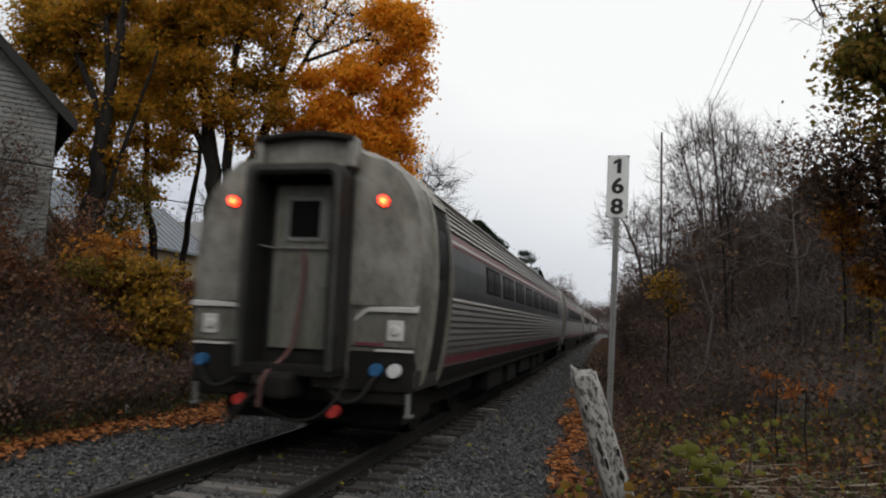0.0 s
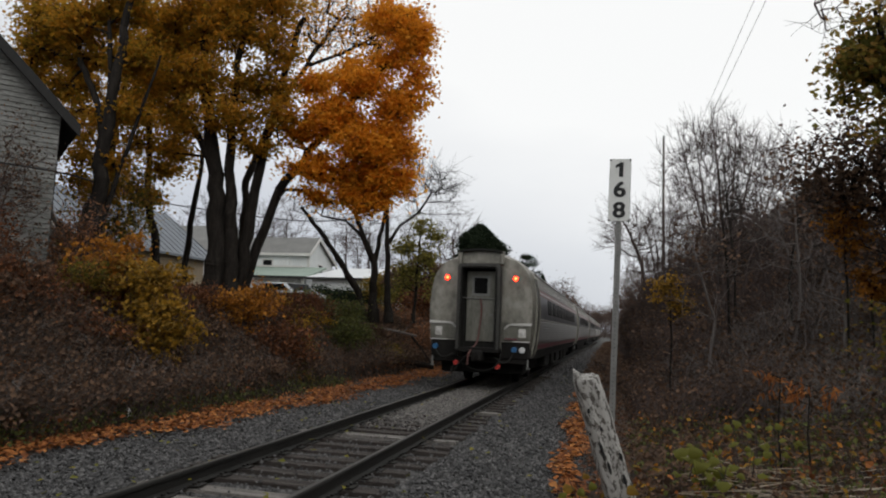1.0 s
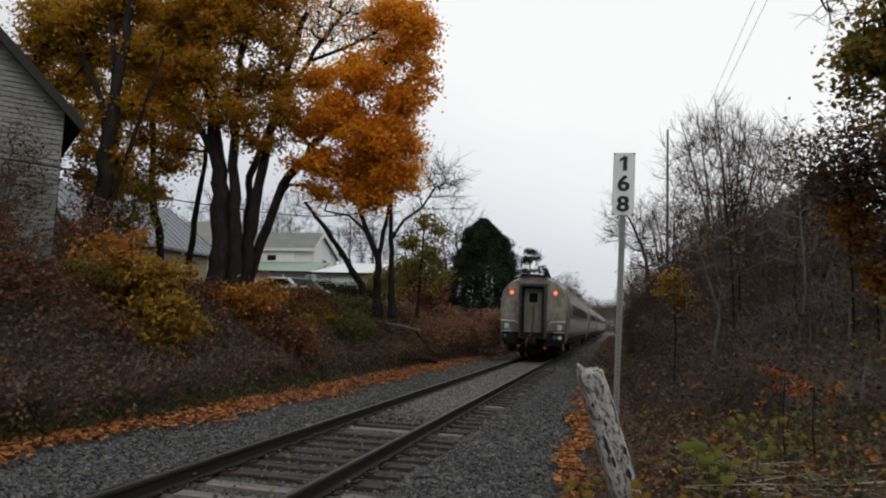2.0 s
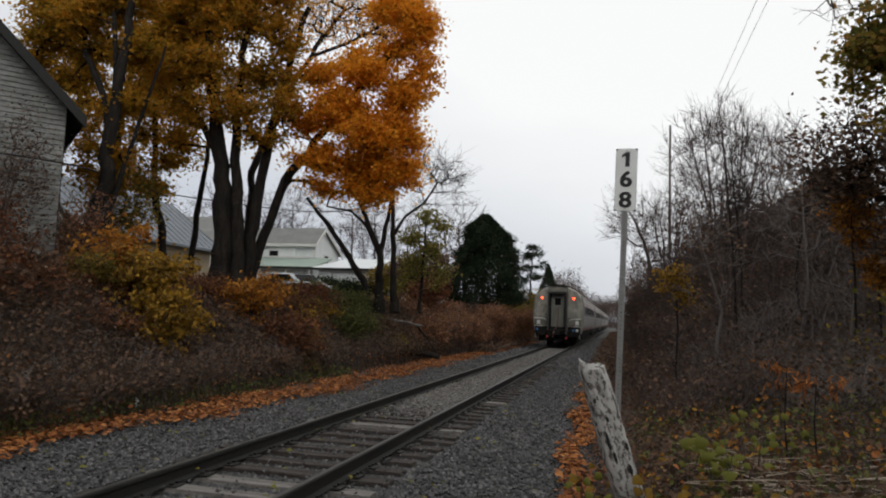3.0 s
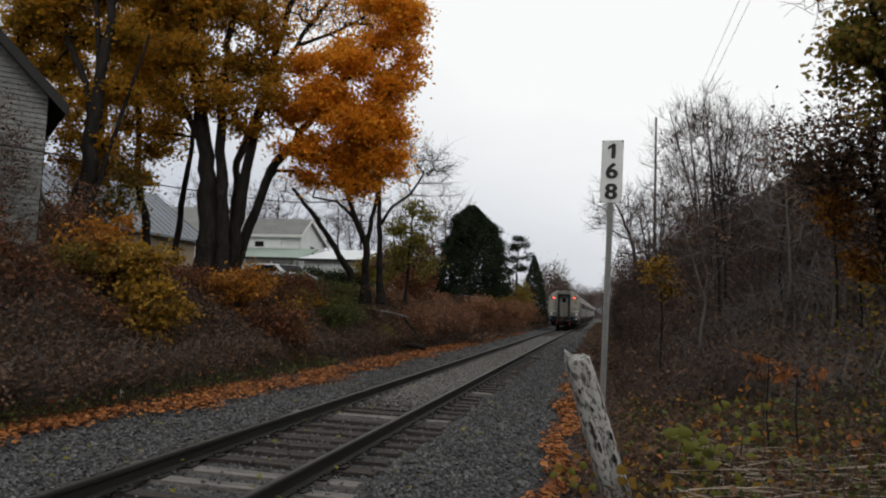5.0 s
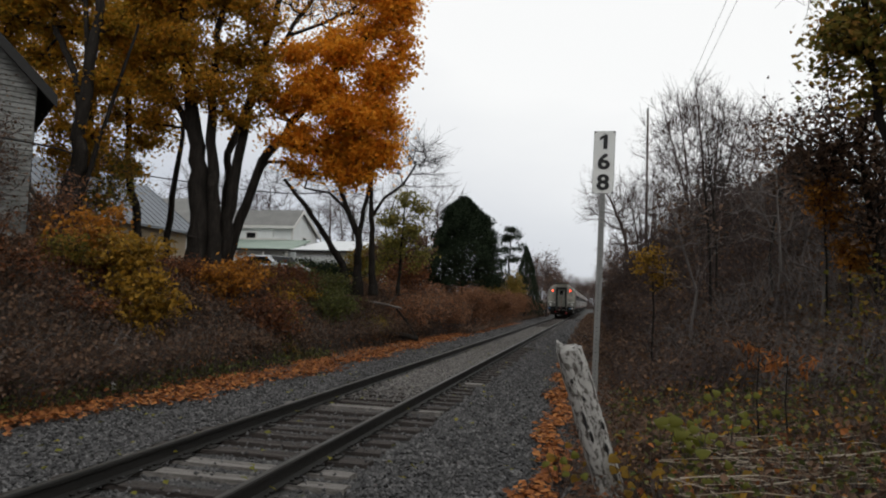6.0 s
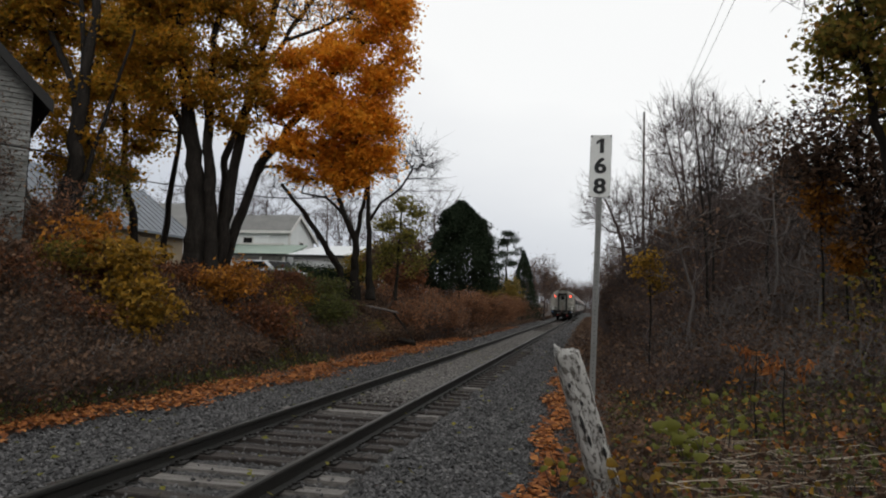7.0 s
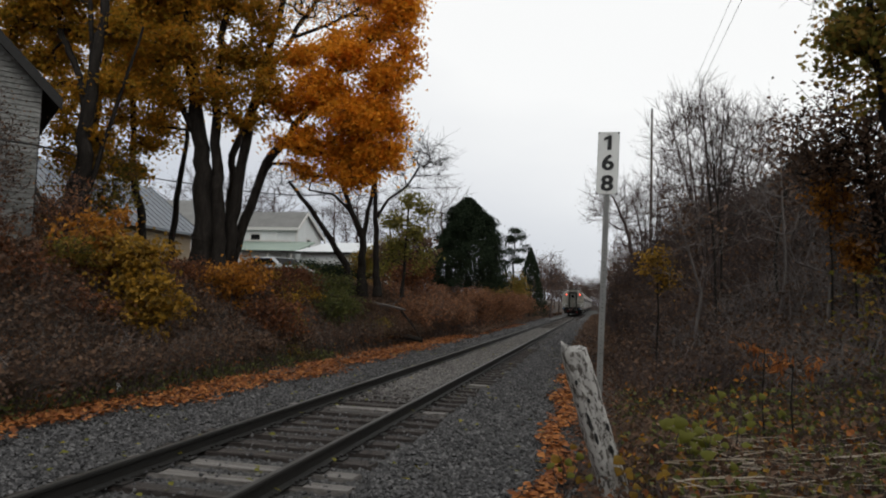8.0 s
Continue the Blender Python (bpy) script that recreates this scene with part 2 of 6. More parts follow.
def part(name, bm, mat, parent=None, label="", smooth=False):
    me = bpy.data.meshes.new(name)
    bmesh.ops.recalc_face_normals(bm, faces=bm.faces)
    if smooth:
        for fc in bm.faces:
            fc.smooth = True
    bm.to_mesh(me)
    bm.free()
    return link_mesh(name, me, mat, parent, label)


def raw(name, verts, faces, mat, parent=None, label="", smooth=False):
    me = bpy.data.meshes.new(name)
    verts = np.asarray(verts, dtype=np.float32)
    faces = np.asarray(faces, dtype=np.int32)
    if len(faces):
        n, k = faces.shape
        me.vertices.add(len(verts))
        me.vertices.foreach_set("co", verts.ravel())
        me.loops.add(n * k)
        me.loops.foreach_set("vertex_index", faces.ravel())
        me.polygons.add(n)
        me.polygons.foreach_set("loop_start", np.arange(n, dtype=np.int32) * k)
        me.polygons.foreach_set("use_smooth", np.full(n, smooth))
        me.update(calc_edges=True)
    return link_mesh(name, me, mat, parent, label)


def empty(name, x, y, z, label, category, group="", kind=""):
    ob = new(name)
    ob.location = (x, y, z)
    return tagged(ob, label, category, group, kind)


def box(bm, x0, x1, y0, y1, z0, z1, bevel=0.0):
    r = bmesh.ops.create_cube(bm, size=1.0)
    vs = r["verts"]
    bmesh.ops.scale(bm, vec=(x1 - x0, y1 - y0, z1 - z0), verts=vs)
    bmesh.ops.translate(bm, vec=((x0 + x1) / 2, (y0 + y1) / 2, (z0 + z1) / 2), verts=vs)
    if bevel:
        es = list({e for v in vs for e in v.link_edges})
        bmesh.ops.bevel(bm, geom=es, offset=bevel, segments=2, affect="EDGES", profile=0.5)
    return bm


def boxed(x0, x1, y0, y1, z0, z1, bevel=0.0):
    return box(bmesh.new(), x0, x1, y0, y1, z0, z1, bevel)


def rod(bm, a, b, r0, r1=None, sides=10):
    a, b = Vector(a), Vector(b)
    m = Matrix.Translation((a + b) / 2) @ (b - a).to_track_quat("Z", "Y").to_matrix().to_4x4()
    bmesh.ops.create_cone(bm, cap_ends=True, segments=sides, radius1=r0, radius2=r0 if r1 is None else r1, depth=(b - a).length, matrix=m)
    return bm


def prism(points, y0, y1, axis="y"):
    """A flat outline (x, z) pushed from y0 to y1."""
    bm = bmesh.new()
    put = (lambda p, d: (p[0], d, p[1])) if axis == "y" else (lambda p, d: (d, p[0], p[1]))
    a = [bm.verts.new(put(p, y0)) for p in points]
    b = [bm.verts.new(put(p, y1)) for p in points]
    bm.faces.new(a), bm.faces.new(b[::-1])
    for i in range(len(a)):
        j = (i + 1) % len(a)
        bm.faces.new((a[i], a[j], b[j], b[i]))
    return bm


def tubes(p0, p1, r0, r1, sides=5):
    """Many tapered tubes at once: vertices and quads."""
    p0, p1 = np.asarray(p0, float), np.asarray(p1, float)
    d = p1 - p0
    d /= np.linalg.norm(d, axis=1, keepdims=True) + 1e-9
    ref = np.where(np.abs(d[:, 2:3]) > 0.9, [[1.0, 0, 0]], [[0, 0, 1.0]])
    u = np.cross(d, ref)
    u /= np.linalg.norm(u, axis=1, keepdims=True) + 1e-9
    v = np.cross(d, u)
    an = np.arange(sides) * 2 * np.pi / sides
    ring = u[:, None, :] * np.cos(an)[None, :, None] + v[:, None, :] * np.sin(an)[None, :, None]
    lo = p0[:, None, :] + ring * np.asarray(r0)[:, None, None]
    hi = p1[:, None, :] + ring * np.asarray(r1)[:, None, None]
    verts = np.concatenate([lo, hi], axis=1).reshape(-1, 3)
    base = (np.arange(len(p0)) * 2 * sides)[:, None]
    i = np.arange(sides)
    j = (i + 1) % sides
    quad = np.stack([i, j, j + sides, i + sides], axis=1)
    faces = (base[:, :, None] + quad[None]).reshape(-1, 4)
    return verts, faces


def leaves(rng, centres, size, droop=0.3, broad=0.8, flat=False):
    """One folded leaf of two triangles pairs at each centre."""
    n = len(centres)
    az = rng.uniform(0, 2 * np.pi, n)
    el = rng.normal(-droop, 0.55, n) if not flat else rng.normal(0, 0.22, n)
    d = np.stack([np.cos(az) * np.cos(el), np.sin(az) * np.cos(el), np.sin(el)], 1)
    roll = rng.uniform(-1.2, 1.2, n) if not flat else rng.normal(0, 0.25, n)
    h = np.stack([-np.sin(az), np.cos(az), np.zeros(n)], 1)
    nn = np.cross(d, h)
    s = h * np.cos(roll)[:, None] + nn * np.sin(roll)[:, None]
    nn = np.cross(d, s)
    L = size * rng.uniform(0.6, 1.25, n)[:, None]
    W = L * broad * rng.uniform(0.7, 1.1, n)[:, None] * 0.5
    c = np.asarray(centres)
    a = c - d * L * 0.5
    b = c + s * W + nn * L * 0.12 - d * L * 0.05
    t = c + d * L * 0.5
    e = c - s * W + nn * L * 0.12 - d * L * 0.05
    verts = np.stack([a, b, t, e], 1).reshape(-1, 3)
    base = (np.arange(n) * 4)[:, None]
    faces = np.concatenate([base + np.array([[0, 1, 2]]), base + np.array([[0, 2, 3]])], 0)
    return verts, faces


# ---- ground ----
def smooth_step(a, b, x):
    t = np.clip((x - a) / (b - a), 0, 1)
    return t * t * (3 - 2 * t)


def ground_z(x, y):
    """Height of the ground: level ballast bed, a high bank on the house side, a low rise on the other."""
    x, y = np.asarray(x, float), np.asarray(y, float)
    z = -0.05 * smooth_step(1.5, 2.6, np.abs(x))
    top = 2.0 + 0.012 * np.clip(y - 12, 0, 55)
    z = z + (top + 0.05) * smooth_step(4.2, 7.6, -x) + 0.02 * np.clip(-x - 8.2, 0, 60)
    z = z + 0.9 * smooth_step(4.6, 11, x) + 0.03 * np.clip(x - 11, 0, 60)
    return z


def sheet(name, xs, ys, lift, mat, label, category, rough=0.0):
    X, Y = np.meshgrid(xs, ys)
    Z = ground_z(X, Y) + lift
    if category == "ground":
        Z -= 0.16 * (1 - smooth_step(3.0, 3.5, np.abs(X)))
    if rough:
        for i in range(X.shape[0]):
            for j in range(X.shape[1]):
                p = Vector((X[i, j], Y[i, j], 0))
                Z[i, j] += rough * noise.fractal(p * 0.9, 1.0, 2.0, 3)
    V = np.stack([X, Y, Z], -1).reshape(-1, 3)
    w = len(xs)
    q = np.array([[i * w + j, i * w + j + 1, (i + 1) * w + j + 1, (i + 1) * w + j] for i in range(len(ys) - 1) for j in range(w - 1)])
    return tagged(raw(name, V, q, mat, smooth=True), label, category, kind="structure")


gx = np.concatenate([[-900, -400, -150, -80], np.arange(-50, -12, 4), np.arange(-12, 14, 0.4), np.arange(14, 50, 4), [80, 150, 400, 900]])
gy = np.concatenate([[-300, -80, -30], np.arange(-12, 40, 1.0), np.arange(40, 140, 5), [160, 220, 400, 900, 2500]])
ground = sheet("ground", gx, gy, -0.06, EARTH, "dark bank earth under leaf litter beside the railway", "ground", 0.06)
bed_x = np.concatenate([np.arange(-3.8, -1.4, 0.4), np.linspace(-1.4, 1.4, 8), np.arange(1.7, 3.6, 0.35)])
bed = sheet("ballast_bed", bed_x, np.concatenate([np.arange(-12, 40, 1.0), np.arange(40, 320, 10)]), -0.055, BALLAST,
            "grey crushed-stone ballast bed of the railway", "ballast", 0.02)


# ---- track ----
GAUGE = 0.7175
TRACK = empty("railway_track", 0, 0, 0, "single railway track with rusty rails on weathered wooden ties", "railway track", kind="structure")
RAIL_SHAPE = [(-0.068, 0.0), (0.068, 0.0), (0.068, 0.012), (0.012, 0.03), (0.010, 0.118), (0.036, 0.132), (0.036, 0.162), (0.028, 0.170),
              (-0.028, 0.170), (-0.036, 0.162), (-0.036, 0.132), (-0.010, 0.118), (-0.012, 0.03), (-0.068, 0.012)]
for side in (-1, 1):
    rail = part("rail", prism([(p[0] + side * (GAUGE + 0.036), p[1]) for p in RAIL_SHAPE], -14, 330), RAIL, TRACK, "rusty steel rail")
    part("rail_head", boxed(side * (GAUGE + 0.036) - 0.024, side * (GAUGE + 0.036) + 0.024, -14, 330, 0.1705, 0.1725), RAILTOP, rail, "worn brighter running surface")


def tie_mesh(mat, seed):
    r = random.Random(seed)
    bm = bmesh.new()
    n = 7
    rows = []
    for i in range(n):
        x = -1.295 + 2.59 * i / (n - 1)
        rows.append([bm.verts.new((x + r.uniform(-.01, .01), s * 0.112 + r.uniform(-.008, .008), z + (r.uniform(-.012, .006) if z == 0 else 0)))
                     for s, z in ((-1, -0.14), (-1.0, -0.006), (-0.93, 0.0), (0.0, 0.0), (0.93, 0.0), (1.0, -0.006), (1, -0.14))])
    for a, b in zip(rows, rows[1:]):
        for i in range(6):
            bm.faces.new((a[i], a[i + 1], b[i + 1], b[i]))
    bm.faces.new(rows[0]), bm.faces.new(rows[-1][::-1])
    bmesh.ops.recalc_face_normals(bm, faces=bm.faces)
    me = bpy.data.meshes.new("tie")
    bm.to_mesh(me)
    bm.free()
    me.materials.append(mat)
    return me


TIES = [tie_mesh(TIE, s) for s in range(4)]
TIES_PALE = [tie_mesh(TIE_PALE, s) for s in (11, 12)]


def plate_mesh():
    me = bpy.data.meshes.new("tie_plate")
    bm = boxed(-0.17, 0.17, -0.09, 0.09, -0.004, 0.012, 0.004)
    for sx in (-0.1, 0.1):
        for sy in (-0.05, 0.05):
            box(bm, sx - 0.016, sx + 0.016, sy - 0.016, sy + 0.016, 0.01, 0.034)
    bm.to_mesh(me)
    bm.free()
    me.materials.append(RAIL)
    return me


PLATE = plate_mesh()


def lay_ties():
    r = random.Random(5)
    y, i = -5.0, 0
    while y < 128:
        pale = i in (22, 23) or r.random() < 0.03
        t = new("tie", r.choice(TIES_PALE if pale else TIES))
        t.parent = TRACK
        t.location, t.rotation_euler = (r.uniform(-0.09, 0.09), y, r.uniform(-0.014, 0.004)), (r.gauss(0, 0.012), 0, r.gauss(0, 0.022))
        t.scale = (1, r.uniform(0.82, 1.08), 1)
        if 3 < y < 40:
            for s in (-1, 1):
                p = new("tie_plate", PLATE)
                p.parent, p.location = TRACK, (s * (GAUGE + 0.036), y, 0.004)
        y += 0.515 + r.uniform(-0.03, 0.03)
        i += 1


# ---- the train ----
RAIL_TOP = 0.1725
HALF = [(1.34, 0.78), (1.41, 0.95), (1.465, 1.24), (1.51, 1.65), (1.535, 2.0), (1.525, 2.4), (1.495, 2.70), (1.45, 2.95), (1.37, 3.16),
        (1.22, 3.37), (0.99, 3.55), (0.69, 3.68), (0.34, 3.74), (0.0, 3.76)]
CAR = 26.0


def half_at(z):
    for (a, za), (b, zb) in zip(HALF, HALF[1:]):
        if za <= z <= zb:
            return a + (b - a) * (z - za) / (zb - za)
    return HALF[0][0] if z < HALF[0][1] else 0.0


def section(shrink=0.0):
    right = [(x - shrink if x > shrink else 0.0, z - (shrink if z > 3.4 else 0)) for x, z in HALF]
    return right + [(-x, z) for x, z in right[-2::-1]]


def hull(bm, y0, y1, shrink0=0.0, shrink1=0.0):
    a = [bm.verts.new((x, y0, z)) for x, z in section(shrink0)]
    b = [bm.verts.new((x, y1, z)) for x, z in section(shrink1)]
    for i in range(len(a) - 1):
        bm.faces.new((a[i], a[i + 1], b[i + 1], b[i]))
    bm.faces.new((a[-1], a[0], b[0], b[-1]))
    return a, b


def side_strip(side, z0, z1, y0, y1, out0, out1, depth=0.03):
    """A strip that follows the curved side between two heights, standing proud by out0 at its foot and out1 at its top."""
    bm = bmesh.new()
    n = max(2, int((z1 - z0) / 0.12) + 1)
    zs = [z0 + (z1 - z0) * i / n for i in range(n + 1)]
    outer, inner = [], []
    for i, z in enumerate(zs):
        o = out0 + (out1 - out0) * i / n
        outer.append([bm.verts.new((side * (half_at(z) + o), y, z)) for y in (y0, y1)])
        inner.append([bm.verts.new((side * (half_at(z) - depth), y, z)) for y in (y0, y1)])
    for i in range(n):
        bm.faces.new((outer[i][0], outer[i][1], outer[i + 1][1], outer[i + 1][0]))
        for k in (0, 1):
            bm.faces.new((outer[i][k], outer[i + 1][k], inner[i + 1][k], inner[i][k]))
    for row in (0, n):
        bm.faces.new((outer[row][0], outer[row][1], inner[row][1], inner[row][0]))
    return bm


def arch(w, z0, z1, y0, y1, thick, radius=0.12):
    """A frame with rounded upper corners round an opening."""
    def outline(h, top, rad):
        pts = [(h, z0)]
        for i in range(7):
            a = i * math.pi / 12
            pts.append((h - rad + rad * math.cos(a), top - rad + rad * math.sin(a)))
        return pts + [(-x, z) for x, z in pts[::-1]]
    o, n = outline(w, z1, radius), outline(w - thick, z1 - thick, max(radius - thick * 0.5, 0.03))
    bm = bmesh.new()
    rows = [[bm.verts.new((x, y, z)) for x, z in pts] for pts, y in ((o, y0), (n, y0), (n, y1), (o, y1))]
    for r in range(4):
        a, b = rows[r], rows[(r + 1) % 4]
        for i in range(len(a) - 1):
            bm.faces.new((a[i], a[i + 1], b[i + 1], b[i]))
    for k in (0, -1):
        bm.faces.new([rows[r][k] for r in range(4)])
    return bm


def cable(points, radius):
    cu = bpy.data.curves.new("cable", "CURVE")
    cu.dimensions, cu.bevel_depth, cu.bevel_resolution, cu.resolution_u = "3D", radius, 2, 8
    sp = cu.splines.new("BEZIER")
    sp.bezier_points.add(len(points) - 1)
    for b, p in zip(sp.bezier_points, points):
        b.co, b.handle_left_type, b.handle_right_type = p, "AUTO", "AUTO"
    tmp = bpy.data.objects.new("cable", cu)
    me = bpy.data.meshes.new_from_object(tmp)
    bpy.data.objects.remove(tmp)
    return me


def wheelset(parent, y):
    bm = bmesh.new()
    for s in (-1, 1):
        rod(bm, (s * 0.70, 0, 0), (s * 0.83, 0, 0), 0.457, 0.457, 28)
        rod(bm, (s * 0.67, 0, 0), (s * 0.70, 0, 0), 0.485, 0.47, 28)
        rod(bm, (s * 0.83, 0, 0), (s * 1.02, 0, 0), 0.13, 0.11, 14)
    rod(bm, (-0.7, 0, 0), (0.7, 0, 0), 0.08, 0.08, 12)
    for s in (-1, 1):
        for q in range(4):
            a = q * math.pi / 2
            rod(bm, (s * 0.825, 0.28 * math.cos(a), 0.28 * math.sin(a)), (s * 0.845, 0.28 * math.cos(a), 0.28 * math.sin(a)), 0.06, 0.05, 8)
    w = part("wheelset", bm, DARK, parent, "dark steel wheels on an axle")
    w.location = (0, y, 0.457)
    return w


def passenger_car(tail):
    """A stainless steel coach, its rear end at the origin, rail level at 0."""
    car = empty("passenger_car", 0, 0, RAIL_TOP, "fluted stainless steel coach with charcoal window band and red stripes", "train car",
                "coaches of the train")
    bm = bmesh.new()
    a, _ = hull(bm, 0.02, 0.33, 0.065, 0.0)
    _, b = hull(bm, 0.33, 25.6)
    bm.faces.new(a[::-1]), bm.faces.new(b)
    part("body", bm, STEEL, car, "weathered stainless steel shell")
    for s in (-1, 1):
        # Dark strip laid over the shell's foot paints the shaded underside below the stripe.
        part("underside_strip", side_strip(s, 0.785, 1.0, 1.32, 24.3, 0.014, 0.014), DARK, car, "dark strip giving the shade below the sill stripe")
        part("sill_stripe", side_strip(s, 1.03, 1.14, 1.35, 24.3, 0.012, 0.012), STRIPE_RED, car, "dull red stripe along the sill")
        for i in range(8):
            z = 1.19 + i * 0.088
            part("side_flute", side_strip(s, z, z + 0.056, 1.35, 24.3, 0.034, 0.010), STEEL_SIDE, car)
        part("belt_rail", side_strip(s, 1.895, 1.93, 1.2, 24.4, 0.03, 0.03), STRIPE_WHITE, car, "pale belt moulding")
        band = part("window_band", side_strip(s, 1.935, 2.62, 1.30, 24.35, 0.008, 0.008), BAND, car, "charcoal painted window band")
        for i in range(9):
            y = 4.15 + i * 2.0
            f = part("window", side_strip(s, 2.12, 2.585, y - 0.06, y + 1.5, 0.016, 0.016), RUBBER, band, "dark rubber window surround")
            for k in (0, 1):
                part("pane", side_strip(s, 2.165, 2.54, y + k * 0.73, y + k * 0.73 + 0.69, 0.021, 0.021), GLASS_DARK, f, "dark tinted glass")
        part("red_stripe", side_strip(s, 2.63, 2.675, 1.30, 24.35, 0.008, 0.008), STRIPE_RED, car)
        part("white_stripe", side_strip(s, 2.68, 2.72, 1.30, 24.35, 0.008, 0.008), STRIPE_WHITE, car)
        part("rose_stripe", side_strip(s, 2.725, 2.80, 1.30, 24.35, 0.008, 0.008), STRIPE_ROSE, car)
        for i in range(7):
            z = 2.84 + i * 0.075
            part("roof_flute", side_strip(s, z, z + 0.044, 1.15, 24.5, 0.04, 0.012), SKYLIT_STEEL, car)
        # vestibule door, recessed between two posts
        for y0, y1 in ((0.34, 0.44), (1.16, 1.28)):
            part("door_post", side_strip(s, 0.84, 3.2, y0, y1, 0.05, 0.03, 0.06), STEEL, car)
        # Door is coloured black to carry the shade of its shallow recess.
        door = part("vestibule_door", side_strip(s, 0.86, 3.02, 0.45, 1.15, 0.006, 0.006), RUBBER, car, "recessed vestibule door with the recess's shade in its colour")
        part("door_window", side_strip(s, 2.15, 2.75, 0.6, 1.0, 0.012, 0.012), GLASS_DARK, door)
        part("door_lintel", side_strip(s, 3.05, 3.14, 0.44, 1.16, 0.05, 0.05), STEEL, car)
    roof = bmesh.new()
    for i in range(5):
        x = -0.5 + i * 0.25
        box(roof, x - 0.02, x + 0.02, 0.8, 25.0, 3.70, 3.775)
    part("roof_rib", roof, SKYLIT_STEEL, car)
    part("skirt", boxed(-1.36, 1.36, 1.4, 24.2, 0.72, 0.95), DARK, car, "dark under-floor skirt")
    for y, w, h in ((6.2, 1.9, 0.45), (9.0, 1.4, 0.5), (11.4, 2.2, 0.42), (14.6, 1.2, 0.5), (16.6, 1.8, 0.45)):
        part("equipment_box", boxed(-1.28, 1.28, y, y + w, 0.74 - h, 0.76, 0.04), DARK, car, "grimy under-floor equipment box")
    wheels = []
    for y in (3.6, 22.0):
        bm = bmesh.new()
        for s in (-1, 1):
            box(bm, s * 1.02 - 0.08, s * 1.02 + 0.08, y - 1.75, y + 1.75, 0.40, 0.62, 0.03)
            box(bm, s * 0.95 - 0.12, s * 0.95 + 0.12, y - 0.3, y + 0.3, 0.35, 0.78, 0.03)
        box(bm, -1.0, 1.0, y - 0.22, y + 0.22, 0.45, 0.8, 0.03)
        part("bogie_frame", bm, DARK, car, "dark truck frame")
        wheels += [wheelset(car, y - 1.3), wheelset(car, y + 1.3)]
    # the end wall
    for s in (-1, 1):
        bm = bmesh.new()
        pts = [(s * 0.59, 1.74)] + [(s * (half_at(z) - 0.085), z) for z in (1.74, 2.0, 2.4, 2.7, 2.95, 3.16, 3.37, 3.50)] + [(s * 0.59, 3.60)]
        rows = [[bm.verts.new((x, y, z)) for x, z in pts] for y in (0.03, -0.03)]
        bm.faces.new(rows[1])
        for i in range(len(pts)):
            j = (i + 1) % len(pts)
            bm.faces.new((rows[0][i], rows[0][j], rows[1][j], rows[1][i]))
        bmesh.ops.bevel(bm, geom=[e for e in bm.edges if all(v.co.y < -0.02 for v in e.verts)], offset=0.028, segments=2, affect="EDGES")
        part("end_panel", bm, STEEL, car, "dented brushed steel end panel")
        # ledge over the lower corner
        ledge = bmesh.new()
        v = [(s * 0.68, -0.02, 1.62), (s * 0.86, -0.06, 1.745), (s * 1.455, -0.06, 1.745), (s * 1.455, 0.02, 1.775), (s * 0.80, 0.02, 1.775), (s * 0.66, 0.02, 1.64)]
        lo = [ledge.verts.new(p) for p in v]
        hi = [ledge.verts.new((p[0], p[1], p[2] - 0.05)) for p in v]
        ledge.faces.new(lo), ledge.faces.new(hi[::-1])
        for i in range(6):
            j = (i + 1) % 6
            ledge.faces.new((lo[i], lo[j], hi[j], hi[i]))
        part("ledge", ledge, STRIPE_WHITE, car, "bright step ledge")
        part("corner_panel", boxed(min(s * 0.64, s * 1.43), max(s * 0.64, s * 1.43), -0.02, 0.03, 1.28, 1.715, 0.02), GREYDOOR, car, "grey lower corner panel")
        plate = part("lens_plate", boxed(s * 1.19 - 0.10, s * 1.19 + 0.10, -0.05, -0.015, 1.36, 1.60, 0.015), STRIPE_WHITE, car)
        lens = bmesh.new()
        rod(lens, (s * 1.19, -0.08, 1.48), (s * 1.19, -0.05, 1.48), 0.045, 0.07, 16)
        part("lens", lens, LENS_GREY, plate, "clouded unlit lens")
        part("bottom_trim", boxed(min(s * 0.95, s * 1.41), max(s * 0.95, s * 1.41), -0.045, 0.0, 1.235, 1.262), STRIPE_WHITE, car)
        part("socket_box", boxed(min(s * 0.62, s * 1.40), max(s * 0.62, s * 1.40), -0.02, 0.2, 0.77, 1.235, 0.02), DARK, car)
        part("stair_skirt", side_strip(s, 0.785, 1.02, 0.04, 1.33, 0.05, 0.0, 0.2), FACE, car, "grey stairwell skirt below the vestibule")
        step = bmesh.new()
        box(step, s * 1.36 - 0.022, s * 1.36 + 0.022, 0.0, 0.05, 0.52, 0.9)
        box(step, s * 1.36 - 0.03, s * 1.36 + 0.06, -0.02, 0.08, 0.50, 0.53)
        part("step_iron", step, GALV, car, "grey step iron")
        lamp_ring = bmesh.new()
        rod(lamp_ring, (s * 0.98, -0.06, 3.0), (s * 0.98, -0.02, 3.0), 0.072, 0.085, 20)
        ring = part("marker_lamp", lamp_ring, REDCAP if tail else RUBBER, car, "round red marker lamp")
